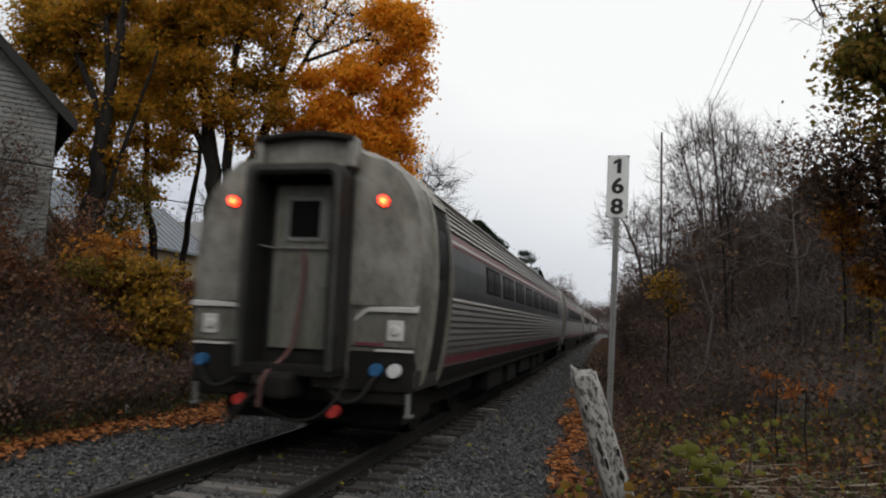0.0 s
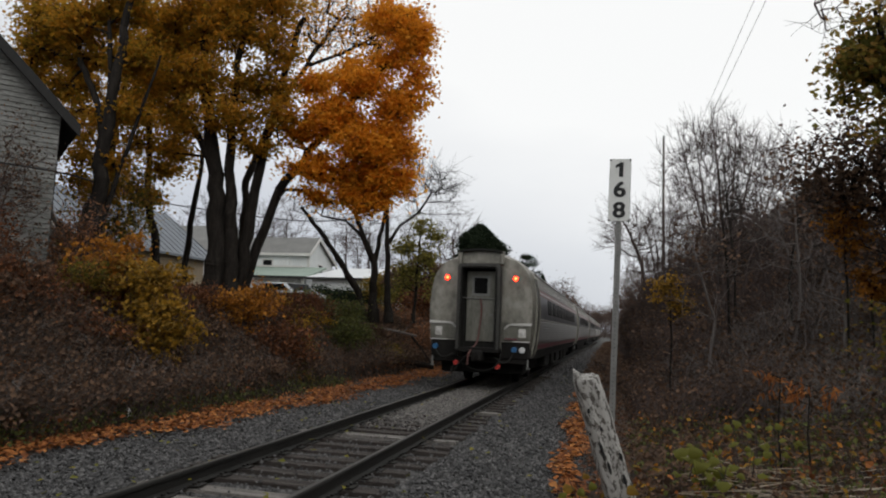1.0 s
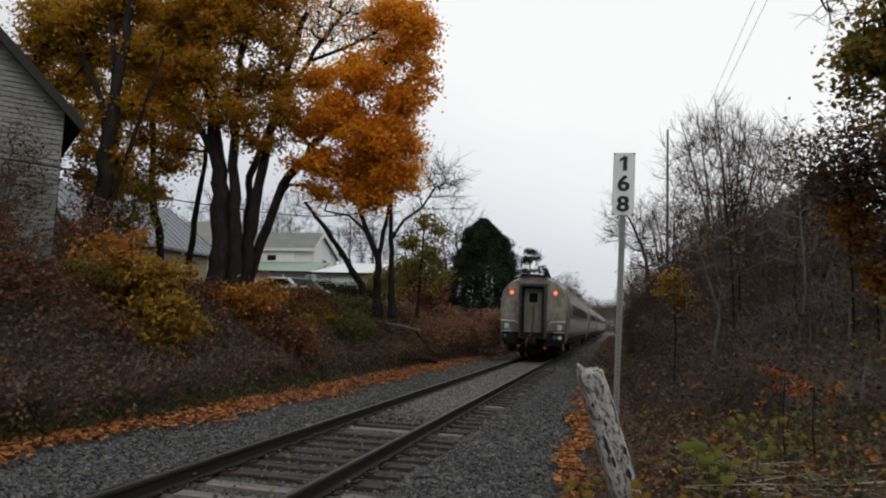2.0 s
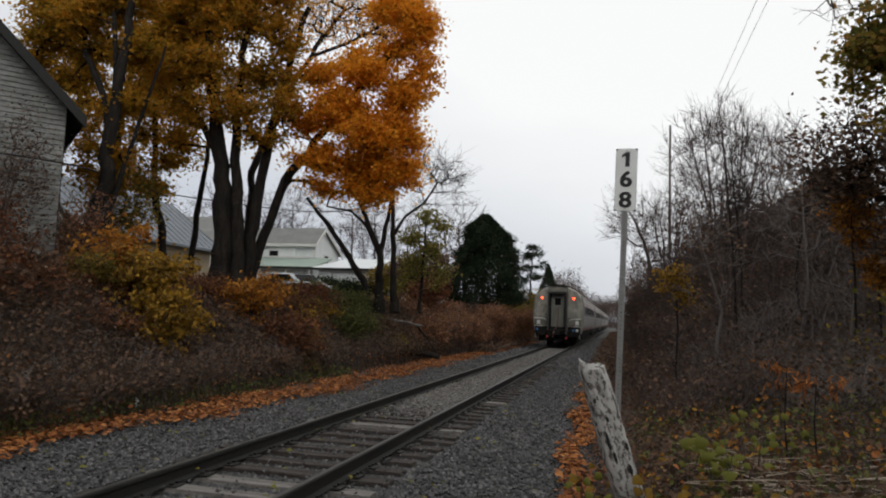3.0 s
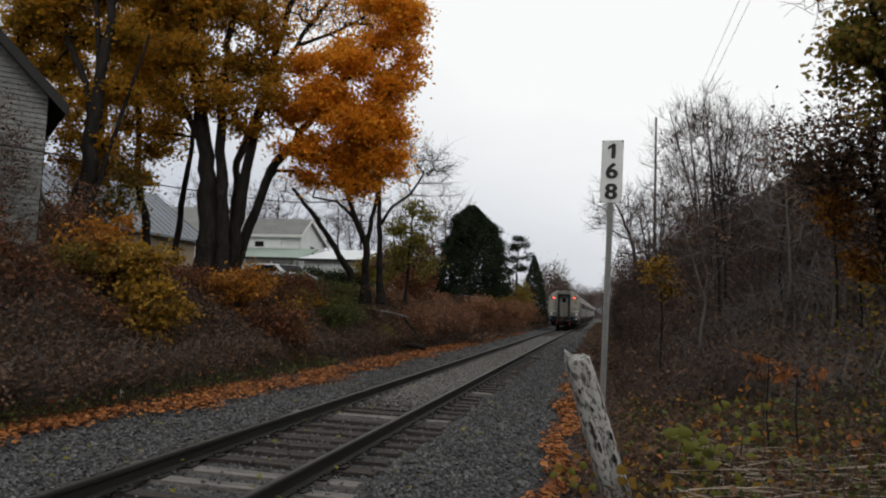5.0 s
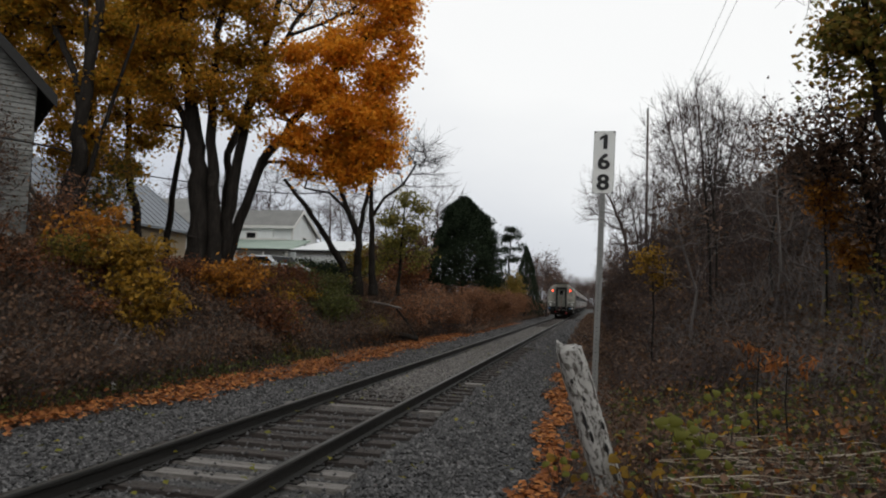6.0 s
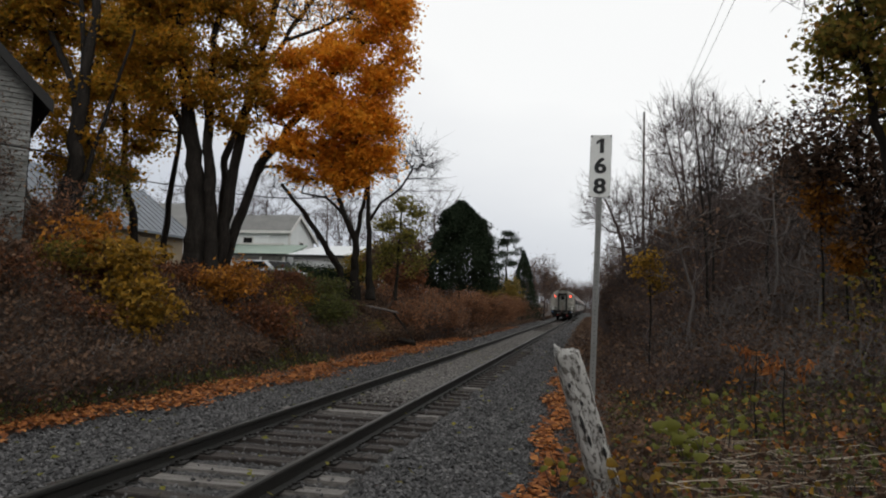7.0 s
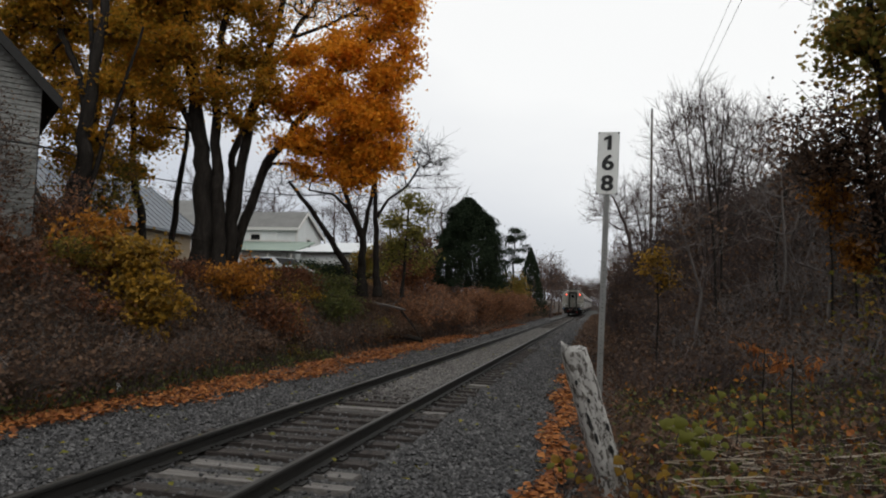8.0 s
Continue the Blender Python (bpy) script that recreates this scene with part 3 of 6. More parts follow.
        if tail:
            bm = bmesh.new()
            bmesh.ops.create_uvsphere(bm, u_segments=16, v_segments=8, radius=0.07, matrix=Matrix.Translation((s * 0.98, -0.055, 3.0)) @ Matrix.Diagonal((1, 0.5, 1, 1)))
            part("lit_lens", bm, LAMP_RED, ring, "lit orange-red lens", True)
            bm = bmesh.new()
            bmesh.ops.create_uvsphere(bm, u_segments=12, v_segments=6, radius=0.035, matrix=Matrix.Translation((s * 0.98, -0.085, 3.0)) @ Matrix.Diagonal((1, 0.5, 1, 1)))
            part("bulb", bm, LAMP_CORE, ring, "bright bulb", True)
    hood = bmesh.new()
    v = []
    for y in (-0.10, 0.9):
        v.append([hood.verts.new((x, y, z)) for x, z in ((-0.57, 3.42), (-0.57, 3.70), (-0.50, 3.765), (0, 3.80), (0.50, 3.765), (0.57, 3.70), (0.57, 3.42))])
    for i in range(7):
        j = (i + 1) % 7
        hood.faces.new((v[0][i], v[0][j], v[1][j], v[1][i]))
    hood.faces.new(v[0]), hood.faces.new(v[1][::-1])
    part("roof_hood", hood, STEEL, car, "grey steel hood over the end door")
    brow = bmesh.new()
    arcs = []
    for y in (-0.24, -0.06):
        up = [(-0.62 + 0.124 * i, 3.76 + 0.065 * (1 - ((i - 5) / 5) ** 2)) for i in range(11)]
        arcs.append([brow.verts.new((x, y, z)) for x, z in up + [(x, z - 0.06) for x, z in up[::-1]]])
    for i in range(22):
        j = (i + 1) % 22
        brow.faces.new((arcs[0][i], arcs[0][j], arcs[1][j], arcs[1][i]))
    brow.faces.new(arcs[0]), brow.faces.new(arcs[1][::-1])
    part("hood_brow", brow, RUBBER, car, "dark curved brow over the hood")
    for s in (-1, 1):
        part("hood_post", boxed(s * 0.60 - 0.055, s * 0.60 + 0.055, -0.20, 0.0, 3.38, 3.75, 0.025), STEEL, car)
    part("diaphragm", arch(0.58, 1.02, 3.36, -0.45, 0.03, 0.10, 0.13), RUBBER, car, "black rubber gangway diaphragm")
    part("face_plate", arch(0.60, 1.01, 3.375, -0.475, -0.45, 0.075, 0.13), FACE, car, "worn grey face plate")
    part("buffer_rib", arch(0.60, 1.02, 3.39, -0.30, -0.27, 0.04, 0.14), FACE, car, "grey bellows rib")
    part("buffer_rib", arch(0.60, 1.02, 3.39, -0.14, -0.11, 0.04, 0.14), FACE, car, "grey bellows rib")
    part("threshold", boxed(-0.6, 0.6, -0.46, 0.0, 0.93, 1.06, 0.02), DARK, car)
    part("end_wall", boxed(-0.56, 0.56, -0.004, 0.02, 1.06, 3.36), RUBBER, car)
    door = part("end_door", boxed(-0.40, 0.40, -0.05, -0.006, 1.22, 3.2, 0.012), GREYDOOR, car, "grey painted end door")
    part("door_surround", boxed(-0.25, 0.25, -0.062, -0.05, 2.50, 3.06, 0.02), GALV, door)
    part("door_glass", boxed(-0.19, 0.19, -0.068, -0.06, 2.56, 3.0, 0.012), GLASS_DARK, door, "dark door window")
    rail_bar = bmesh.new()
    rod(rail_bar, (-0.38, -0.09, 2.42), (0.40, -0.09, 2.42), 0.013)
    rod(rail_bar, (-0.52, -0.3, 2.44), (-0.38, -0.09, 2.42), 0.013)
    part("grab_bar", rail_bar, GALV, door)
    part("door_handle", boxed(0.26, 0.36, -0.085, -0.05, 1.95, 1.985, 0.008), GALV, door)
    # coupler, hoses, caps
    cp = bmesh.new()
    box(cp, -0.16, 0.16, -0.25, 1.2, 0.70, 0.98, 0.03)
    box(cp, -0.14, 0.18, -0.62, -0.22, 0.68, 0.98, 0.06)
    box(cp, 0.05, 0.20, -0.78, -0.55, 0.70, 0.96, 0.05)
    part("coupler", cp, DARK, car, "dark knuckle coupler")
    # Block added to hide the bright ground and keep the underside dark.
    part("end_fill", boxed(-1.2, 1.2, 0.45, 1.75, 0.32, 0.95, 0.05), DARK, car, "dark block filling the open space under the car end")
    part("end_beam", boxed(-1.35, 1.35, 0.02, 0.35, 0.62, 1.0, 0.03), DARK, car)
    for pts, r, m in (([(-0.25, -0.05, 0.95), (-0.5, -0.35, 0.6), (-0.72, -0.3, 0.38), (-0.62, -0.25, 0.62)], 0.024, RUBBER),
                      ([(0.62, -0.05, 0.9), (0.55, -0.3, 0.62), (0.30, -0.34, 0.45), (-0.1, -0.3, 0.46), (-0.45, -0.25, 0.6)], 0.02, RUBBER),
                      ([(0.0, -0.075, 2.43), (0.04, -0.1, 2.1), (0.0, -0.12, 1.6), (-0.05, -0.2, 1.2), (-0.2, -0.5, 0.9), (-0.24, -0.5, 0.58)], 0.026, STRAP),
                      ([(-1.3, -0.06, 0.98), (-1.0, -0.2, 0.75), (-0.7, -0.18, 0.85)], 0.03, RUBBER),
                      ([(1.0, -0.1, 0.95), (0.75, -0.25, 0.66), (0.45, -0.2, 0.8)], 0.03, RUBBER)):
        link_mesh("hose", cable(pts, r), m, car, "faded red safety strap" if m is STRAP else "sagging black hose")
    for x, y, z, m, r, lab in ((0.98, -0.1, 1.02, BLUE, 0.085, "blue socket cap"), (1.2, -0.1, 1.02, WHITECAP, 0.088, "white socket cap"),
                               (-1.27, -0.1, 1.04, BLUE, 0.085, "blue socket cap"), (-0.62, -0.3, 0.62, REDCAP, 0.07, "red hose coupling"),
                               (0.56, -0.3, 0.55, REDCAP, 0.08, "red hose coupling")):
        bm = bmesh.new()
        rod(bm, (x, y, z), (x, y + 0.1, z), r * 0.85, r, 16)
        part("cap", bm, m, car, lab)
    part("red_mark", boxed(0.70, 1.05, -0.03, -0.018, 1.30, 1.335), STRIPE_RED, car)
    return car, wheels


TRAIN_Y = [(0.0, 7.91), (0.5, 13.84), (1.0, 19.74), (1.5, 25.85), (3.0, 44.68), (3.5, 51.0), (4.0, 57.2), (5.5, 74.75), (6.0, 80.3),
           (6.5, 85.9), (7.0, 91.5), (7.5, 97.2), (8.0, 103.0)]
last_car, last_wheels = passenger_car(True)
train = [last_car]
plain_car, _ = passenger_car(False)
train.append(plain_car)
for i in range(3):
    train.append(copy_thing(plain_car, pose(0, 0, RAIL_TOP)))


def train_at(t):
    for (a, ya), (b, yb) in zip(TRAIN_Y, TRAIN_Y[1:]):
        if t <= b:
            return ya + (yb - ya) * (t - a) / (b - a)
    return TRAIN_Y[-1][1]


def motions():
    for i, c in enumerate(train):
        walk(c, [(t, pose(0, y + CAR * i, RAIL_TOP)) for t, y in TRAIN_Y])
    start = TRAIN_Y[0][1]
    for w in last_wheels:
        y = w.location.y
        rows = []
        for k in range(161):
            t = k * 0.05
            rows.append((t, pose(0, y, 0.457, -math.degrees((train_at(t) - start) / 0.457))))
        walk(w, rows)


# ---- milepost and old post ----
def milepost():
    s = empty("milepost", 3.60, 10.5, 0.0, "white milepost sign, black numerals 168, on a steel post", "sign")
    s.rotation_euler = (0, radians(1.3), radians(-4))
    top, H0, W = 4.305, 0.915, 0.148
    bm = bmesh.new()
    box(bm, -0.042, -0.028, -0.018, 0.018, -0.3, top - 0.06, 0.003)
    box(bm, 0.028, 0.042, -0.018, 0.018, -0.3, top - 0.06, 0.003)
    box(bm, -0.029, 0.029, -0.021, -0.014, -0.3, top - 0.06)
    p = part("post", bm, GALV, s, "galvanised channel post")
    for i in range(48):
        z = 0.6 + i * 0.06
        hole = bmesh.new()
        rod(hole, (0, -0.0225, z), (0, -0.0205, z), 0.007, 0.007, 8)
        part("post_hole", hole, RUBBER, p)
    bm = boxed(-W, W, -0.030, -0.025, top - H0, top)
    bmesh.ops.bevel(bm, geom=[e for e in bm.edges if abs(e.verts[0].co.y - e.verts[1].co.y) > 0.004], offset=0.022, segments=3, affect="EDGES")
    plate = part("sign_plate", bm, SIGNWHITE, s, "white reflective plate")
    part("sign_edge", boxed(-W - 0.005, W + 0.005, -0.0245, -0.0215, top - H0 - 0.005, top + 0.005), TRIMDARK, s)
    for i, ch in enumerate("168"):
        cu = bpy.data.curves.new("numeral", "FONT")
        cu.body, cu.size, cu.align_x, cu.align_y, cu.extrude = ch, 0.315, "CENTER", "CENTER", 0.0012
        tmp = bpy.data.objects.new("numeral", cu)
        thin = bpy.data.meshes.new_from_object(tmp)
        bpy.data.objects.remove(tmp)
        bold = bmesh.new()
        for k, (dx, dy) in enumerate(((0, 0), (0.012, 0), (-0.012, 0), (0, 0.008), (0, -0.008), (0.009, 0.006), (-0.009, 0.006), (0.009, -0.006), (-0.009, -0.006))):
            thin.transform(Matrix.Translation((dx, dy, k * 0.0002)))
            bold.from_mesh(thin)
            thin.transform(Matrix.Translation((-dx, -dy, -k * 0.0002)))
        if ch == "1":
            bold.free()
            bold = bmesh.new()
            lo = [(-0.014, -0.108), (0.040, -0.108), (0.040, 0.108), (-0.002, 0.108), (-0.060, 0.066), (-0.060, 0.022), (-0.014, 0.050)]
            a = [bold.verts.new((x, y, 0.0)) for x, y in lo]
            b = [bold.verts.new((x, y, 0.002)) for x, y in lo]
            bold.faces.new(b), bold.faces.new(a[::-1])
            for q in range(7):
                bold.faces.new((a[q], a[(q + 1) % 7], b[(q + 1) % 7], b[q]))
        ob = part("numeral", bold, BLACK, plate)
        ob.matrix_local = pose(0, -0.033, top - 0.155 - i * 0.305, 90, 0, 0) @ Matrix.Diagonal((1.12, 1.0, 1.0, 1.0))
    for z in (top - 0.03, top - H0 + 0.03):
        b = bmesh.new()
        rod(b, (0, -0.037, z), (0, -0.03, z), 0.008, 0.009, 8)
        part("bolt", b, GALV, s)


milepost()


def old_post():
    bm = bmesh.new()
    r = random.Random(3)
    n, rows = 34, []
    for i in range(n):
        f = i / (n - 1)
        w, d = 0.138 - 0.02 * f, 0.135 - 0.015 * f
        ring = []
        for x, y in ((-1, -1), (-.5, -1.04), (0, -1.0), (.5, -1.04), (1, -1), (1.03, -.5), (1, 0), (1.03, .5), (1, 1), (.5, 1), (0, 1), (-.5, 1), (-1, 1), (-1.03, .5), (-1, 0), (-1.03, -.5)):
            k = 1 - (0.16 if abs(x) >= 1 and abs(y) >= 1 else 0)
            j = noise.noise(Vector((x * 1.3, y * 1.3, i * 0.16))) * 0.13 + r.uniform(-.035, .035)
            zz = -0.35 + 1.80 * f
            if i == n - 1:
                zz += r.uniform(-0.05, 0.02) - 0.045 * x
                k *= 0.74
            ring.append(bm.verts.new((x * w * (k + j), y * d * (k + j), zz)))
        rows.append(ring)
    for a, b in zip(rows, rows[1:]):
        for i in range(16):
            bm.faces.new((a[i], a[(i + 1) % 16], b[(i + 1) % 16], b[i]))
    bm.faces.new(rows[-1])
    ob = part("old_post", bm, POSTWOOD, None)
    tagged(ob, "leaning weathered post with flaking white paint beside the track", "post")
    ob.matrix_world = pose(3.755, 7.3, 0, 4, -18.5, 14)
    for x, z, h in ((-0.085, 1.12, .03), (-0.07, 0.72, .11), (-0.05, 0.55, .07), (0.06, 0.40, .06), (0.085, 0.62, .05), (-0.02, 0.92, .025)):
        gouge = bmesh.new()
        bmesh.ops.create_icosphere(gouge, subdivisions=1, radius=1, matrix=Matrix.Translation((x, -0.145, z)) @ Matrix.Diagonal((0.018, 0.012, h, 1)))
        part("rot_hole", gouge, BLACK, ob, "dark rotted hollow")


old_post()


# ---- plants ----
def wood_mesh(rng, trunks, blobs, count, twigs, twig_len, tip=0.008, wander=0.18, shell=0.5, rise=0.25):
    """Limbs that reach from given stems to points spread through the crown. Returns the wood's vertices and faces and the crown's points."""
    pos, par, rad = [], [], []
    for line, r0, r1 in trunks:
        last = -1
        n = len(line) - 1
        for i in range(n):
            a, b = np.array(line[i], float), np.array(line[i + 1], float)
            steps = max(2, int(np.linalg.norm(b - a) / 0.35))
            for k in range(steps + (1 if i == n - 1 else 0)):
                f = (i + k / steps) / n
                q = a + (b - a) * k / steps
                if 0 < f:
                    q = q + rng.normal(0, 0.035, 3) * min(1, r0 * 5)
                pos.append(q), par.append(last), rad.append((r0 + (r1 - r0) * f) * (1 + 0.45 * max(0, 0.12 - f) / 0.12) * rng.uniform(0.95, 1.05))
                last = len(pos) - 1
    fixed = len(pos)
    vol = np.array([r[0] * r[1] * r[2] for _, r in blobs]) ** 0.7
    pick = rng.choice(len(blobs), count, p=vol / vol.sum())
    d = rng.normal(0, 1, (count, 3))
    d /= np.linalg.norm(d, axis=1, keepdims=True)
    u = rng.uniform(0, 1, count) ** shell
    pts = np.array([blobs[i][0] for i in pick]) + d * u[:, None] * np.array([blobs[i][1] for i in pick])
    P = np.array(pos)
    order = np.argsort(np.min(np.linalg.norm(pts[:, None] - P[None, :: max(1, fixed // 60)], axis=2), axis=1))
    buf = np.zeros((fixed + count * 8, 3))
    buf[:fixed] = P
    m = fixed
    ends = []
    for i in order:
        t = pts[i]
        v = t - buf[:m]
        dist = np.linalg.norm(v, axis=1)
        cost = dist + 0.9 * np.clip(-v[:, 2], 0, None) + 0.35 * np.clip(0.25 - v[:, 2] / (dist + 1e-6), 0, None) * dist
        j = int(np.argmin(cost))
        a = buf[j].copy()
        L = np.linalg.norm(t - a)
        n = int(np.clip(L / 0.45, 1, 7))
        last = j
        for k in range(1, n + 1):
            f = k / n
            q = a + (t - a) * f + np.array([0, 0, 0.12 * L * math.sin(math.pi * f)])
            if k < n:
                q = q + rng.normal(0, wander * L / n * 0.6, 3)
            buf[m] = q
            par.append(last), rad.append(0.0)
            last = m
            m += 1
        ends.append(last)
    load = np.zeros(m)
    load[ends] = 1
    par = np.array(par)
    for i in range(m - 1, 0, -1):
        if par[i] >= 0:
            load[par[i]] += load[i]
    rad = np.maximum(np.array(rad), tip * np.maximum(load, 1) ** 0.42)
    rad[fixed:] = tip * np.maximum(load[fixed:], 1) ** 0.42
    idx = np.where(par >= 0)[0]
    reach = buf[idx] - buf[par[idx]]
    reach /= np.linalg.norm(reach, axis=1, keepdims=True) + 1e-9
    p0, p1, r0, r1 = buf[par[idx]] - reach * rad[idx, None] * 0.35, buf[idx] + reach * rad[idx, None] * 0.35, np.minimum(rad[par[idx]], rad[idx] * 1.25), rad[idx]
    thick = r1 > 0.03
    V1, F1 = tubes(p0[thick], p1[thick], r0[thick], r1[thick], 8) if thick.any() else (np.zeros((0, 3)), np.zeros((0, 4), int))
    V2, F2 = tubes(p0[~thick], p1[~thick], r0[~thick], r1[~thick], 4)
    tipsp = buf[ends]
    sets = [(V1, F1), (V2, F2)]
    far = tipsp
    if twigs:
        base = np.repeat(tipsp, twigs, 0)
        out = np.repeat(tipsp - buf[par[ends]], twigs, 0)
        out /= np.linalg.norm(out, axis=1, keepdims=True) + 1e-6
        dr = out * 0.7 + rng.normal(0, 0.6 if rise < 0.5 else 0.38, base.shape) + [0, 0, rise]
        dr /= np.linalg.norm(dr, axis=1, keepdims=True)
        ln = twig_len * rng.uniform(0.4, 1.2, len(base))[:, None]
        mid = base + dr * ln * 0.5
        end = mid + (dr + rng.normal(0, 0.25, base.shape)) * ln * 0.5
        sets.append(tubes(base, mid, np.full(len(base), tip * 0.8), np.full(len(base), tip * 0.6), 3))
        sets.append(tubes(mid, end, np.full(len(base), tip * 0.6), np.full(len(base), tip * 0.35), 3))
        far = end
    V, F, o = [], [], 0
    for v, f in sets[1:]:
        V.append(v), F.append(f + o)
        o += len(v)
    return (V1, F1), (np.concatenate(V), np.concatenate(F)), tipsp, far


def plant(name, label, category, seed, trunks, blobs, count, bark, leaf=None, per=0, size=0.12, spread=0.35, twigs=4, twig_len=0.6, tip=0.008,
          group="", droop=0.3, broad=0.8, shell=0.5, crown="crown", crown_label="", pad=0.0, rise=0.25):
    rng = np.random.default_rng(seed)
    base = np.array(trunks[0][0][0], float)
    stem, fine, tips, far = wood_mesh(rng, trunks, blobs, count, twigs, twig_len, tip, shell=shell, rise=rise)
    t = empty(name, *base, label, category, group)
    if len(stem[1]):
        raw("trunk", stem[0] - base, stem[1], bark, t, "", True)
    tagged(raw("branchwork", fine[0] - base, fine[1], bark, t), kind="stuff")
    if leaf and per:
        c = np.concatenate([np.repeat(tips, per, 0), np.repeat(far, max(1, per // max(twigs, 1) // 8), 0)]) if twigs else np.repeat(tips, per, 0)
        if pad:
            # leaves lie in thin, sagging layers round each twig end
            off = rng.normal(0, 1, c.shape) * [pad, pad, pad * 0.42]
            tilt = np.repeat(rng.normal(0, 0.28, (len(tips), 2)), per, 0)
            tilt = np.concatenate([tilt, rng.normal(0, 0.16, (len(c) - len(tilt), 2))])
            off[:, 2] += (off[:, :2] * tilt).sum(1) - 0.35 * (off[:, 0] ** 2 + off[:, 1] ** 2)
            c = c + off
        else:
            c = c + rng.normal(0, spread, c.shape) * [1, 1, 0.75]
        lv, lf = leaves(rng, c - base, size, droop, broad)
        raw(crown, lv, lf, leaf, t, crown_label)
    return t


GX = ground_z


def rooted(line, x, y):
    return [(x, y, float(GX(x, y)) - 0.1)] + line


# the row of maples on the bank
MAPLES = "maples on the bank"
plant("maple_tree", "tall maple with a leaning dark trunk and thinning amber leaves", "tree", 1,
      [([(-10.35, 16, 1.7), (-10.19, 16, 3.39), (-9.85, 16, 4.92), (-9.78, 16, 6.46), (-9.76, 16.2, 8.19), (-9.7, 16.4, 10.5)], 0.27, 0.10),
       ([(-10.0, 16.1, 2.2), (-9.81, 16.2, 4.18), (-9.55, 16.3, 5.3), (-9.1, 16.5, 7.4), (-8.7, 16.6, 9)], 0.10, 0.03),
       ([(-9.79, 16.0, 6.1), (-10.4, 16.4, 7.5), (-11.6, 17.0, 9.0)], 0.085, 0.03),
       ([(-9.78, 16.1, 6.9), (-10.05, 16.3, 8.6), (-10.6, 16.7, 10.4)], 0.075, 0.03)],
      [((-13.44, 17.5, 9.99), (0.95, 0.8, 0.65)), ((-11.52, 17, 10.3), (1.1, 0.9, 0.6)), ((-14.16, 17.8, 9.15), (0.5, 0.4, 0.47)),
       ((-12.46, 17.6, 8.55), (0.75, 0.6, 0.36)), ((-9.89, 17, 9.14), (0.75, 0.6, 0.5)), ((-10.5, 16.6, 7.2), (0.5, 0.4, 0.3)),
       ((-9.6, 16.7, 7.46), (0.6, 0.5, 0.34)), ((-9.86, 16.5, 5.96), (0.4, 0.35, 0.3)), ((-11.67, 17.5, 5.6), (0.35, 0.3, 0.3)), ((-11.6, 17.4, 7.0), (0.5, 0.4, 0.36)), ((-11.2, 17.2, 6.2), (0.45, 0.4, 0.35)), ((-10.6, 17, 5.2), (0.4, 0.35, 0.3)), ((-12.0, 17.6, 7.7), (0.5, 0.4, 0.3)),
       ((-13.51, 17.8, 11.03), (1.1, 0.9, 0.5)), ((-11.8, 17.6, 9.4), (0.8, 0.6, 0.4)), ((-10.2, 17, 10.8), (1.0, 0.8, 0.6))],
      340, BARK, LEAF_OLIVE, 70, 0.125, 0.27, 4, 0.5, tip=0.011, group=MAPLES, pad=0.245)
plant("maple_tree", "slender maple with a crooked stem and sparse amber leaves", "tree", 2,
      [([(-10.6, 20, 1.9), (-10.84, 20, 4.15), (-11.32, 20, 5.62), (-11.4, 20, 7.86), (-11.3, 20, 10)], 0.16, 0.06)],
      [((-11.5, 20, 9.13), (0.75, 0.7, 0.55)), ((-10.64, 20, 6.52), (0.5, 0.45, 0.32)), ((-11.68, 20, 7.5), (0.6, 0.5, 0.42)),
       ((-10.23, 20, 8.03), (0.45, 0.4, 0.3)), ((-11.32, 20, 10.88), (0.95, 0.8, 0.7)), ((-12.3, 20, 6.2), (0.4, 0.4, 0.3)),
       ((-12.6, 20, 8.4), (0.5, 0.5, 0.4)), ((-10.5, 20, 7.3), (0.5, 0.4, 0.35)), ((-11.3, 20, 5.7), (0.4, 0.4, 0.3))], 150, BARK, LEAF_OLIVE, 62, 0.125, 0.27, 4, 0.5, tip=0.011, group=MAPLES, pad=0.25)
plant("maple_tree", "thin straight maple stem with sparse amber leaves", "tree", 3,
      [([(-11.1, 22, 2.0), (-10.95, 22, 5.0), (-10.67, 22, 7.21), (-10.4, 22, 10)], 0.13, 0.05)],
      [((-11.05, 22, 11.79), (1.1, 0.9, 0.8)), ((-12.01, 22, 7.83), (0.4, 0.34, 0.25)), ((-11.62, 22, 10.23), (0.8, 0.7, 0.6)),
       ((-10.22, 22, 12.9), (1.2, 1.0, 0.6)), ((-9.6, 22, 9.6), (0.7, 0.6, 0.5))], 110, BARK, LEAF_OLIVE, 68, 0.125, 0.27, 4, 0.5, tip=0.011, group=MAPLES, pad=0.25)
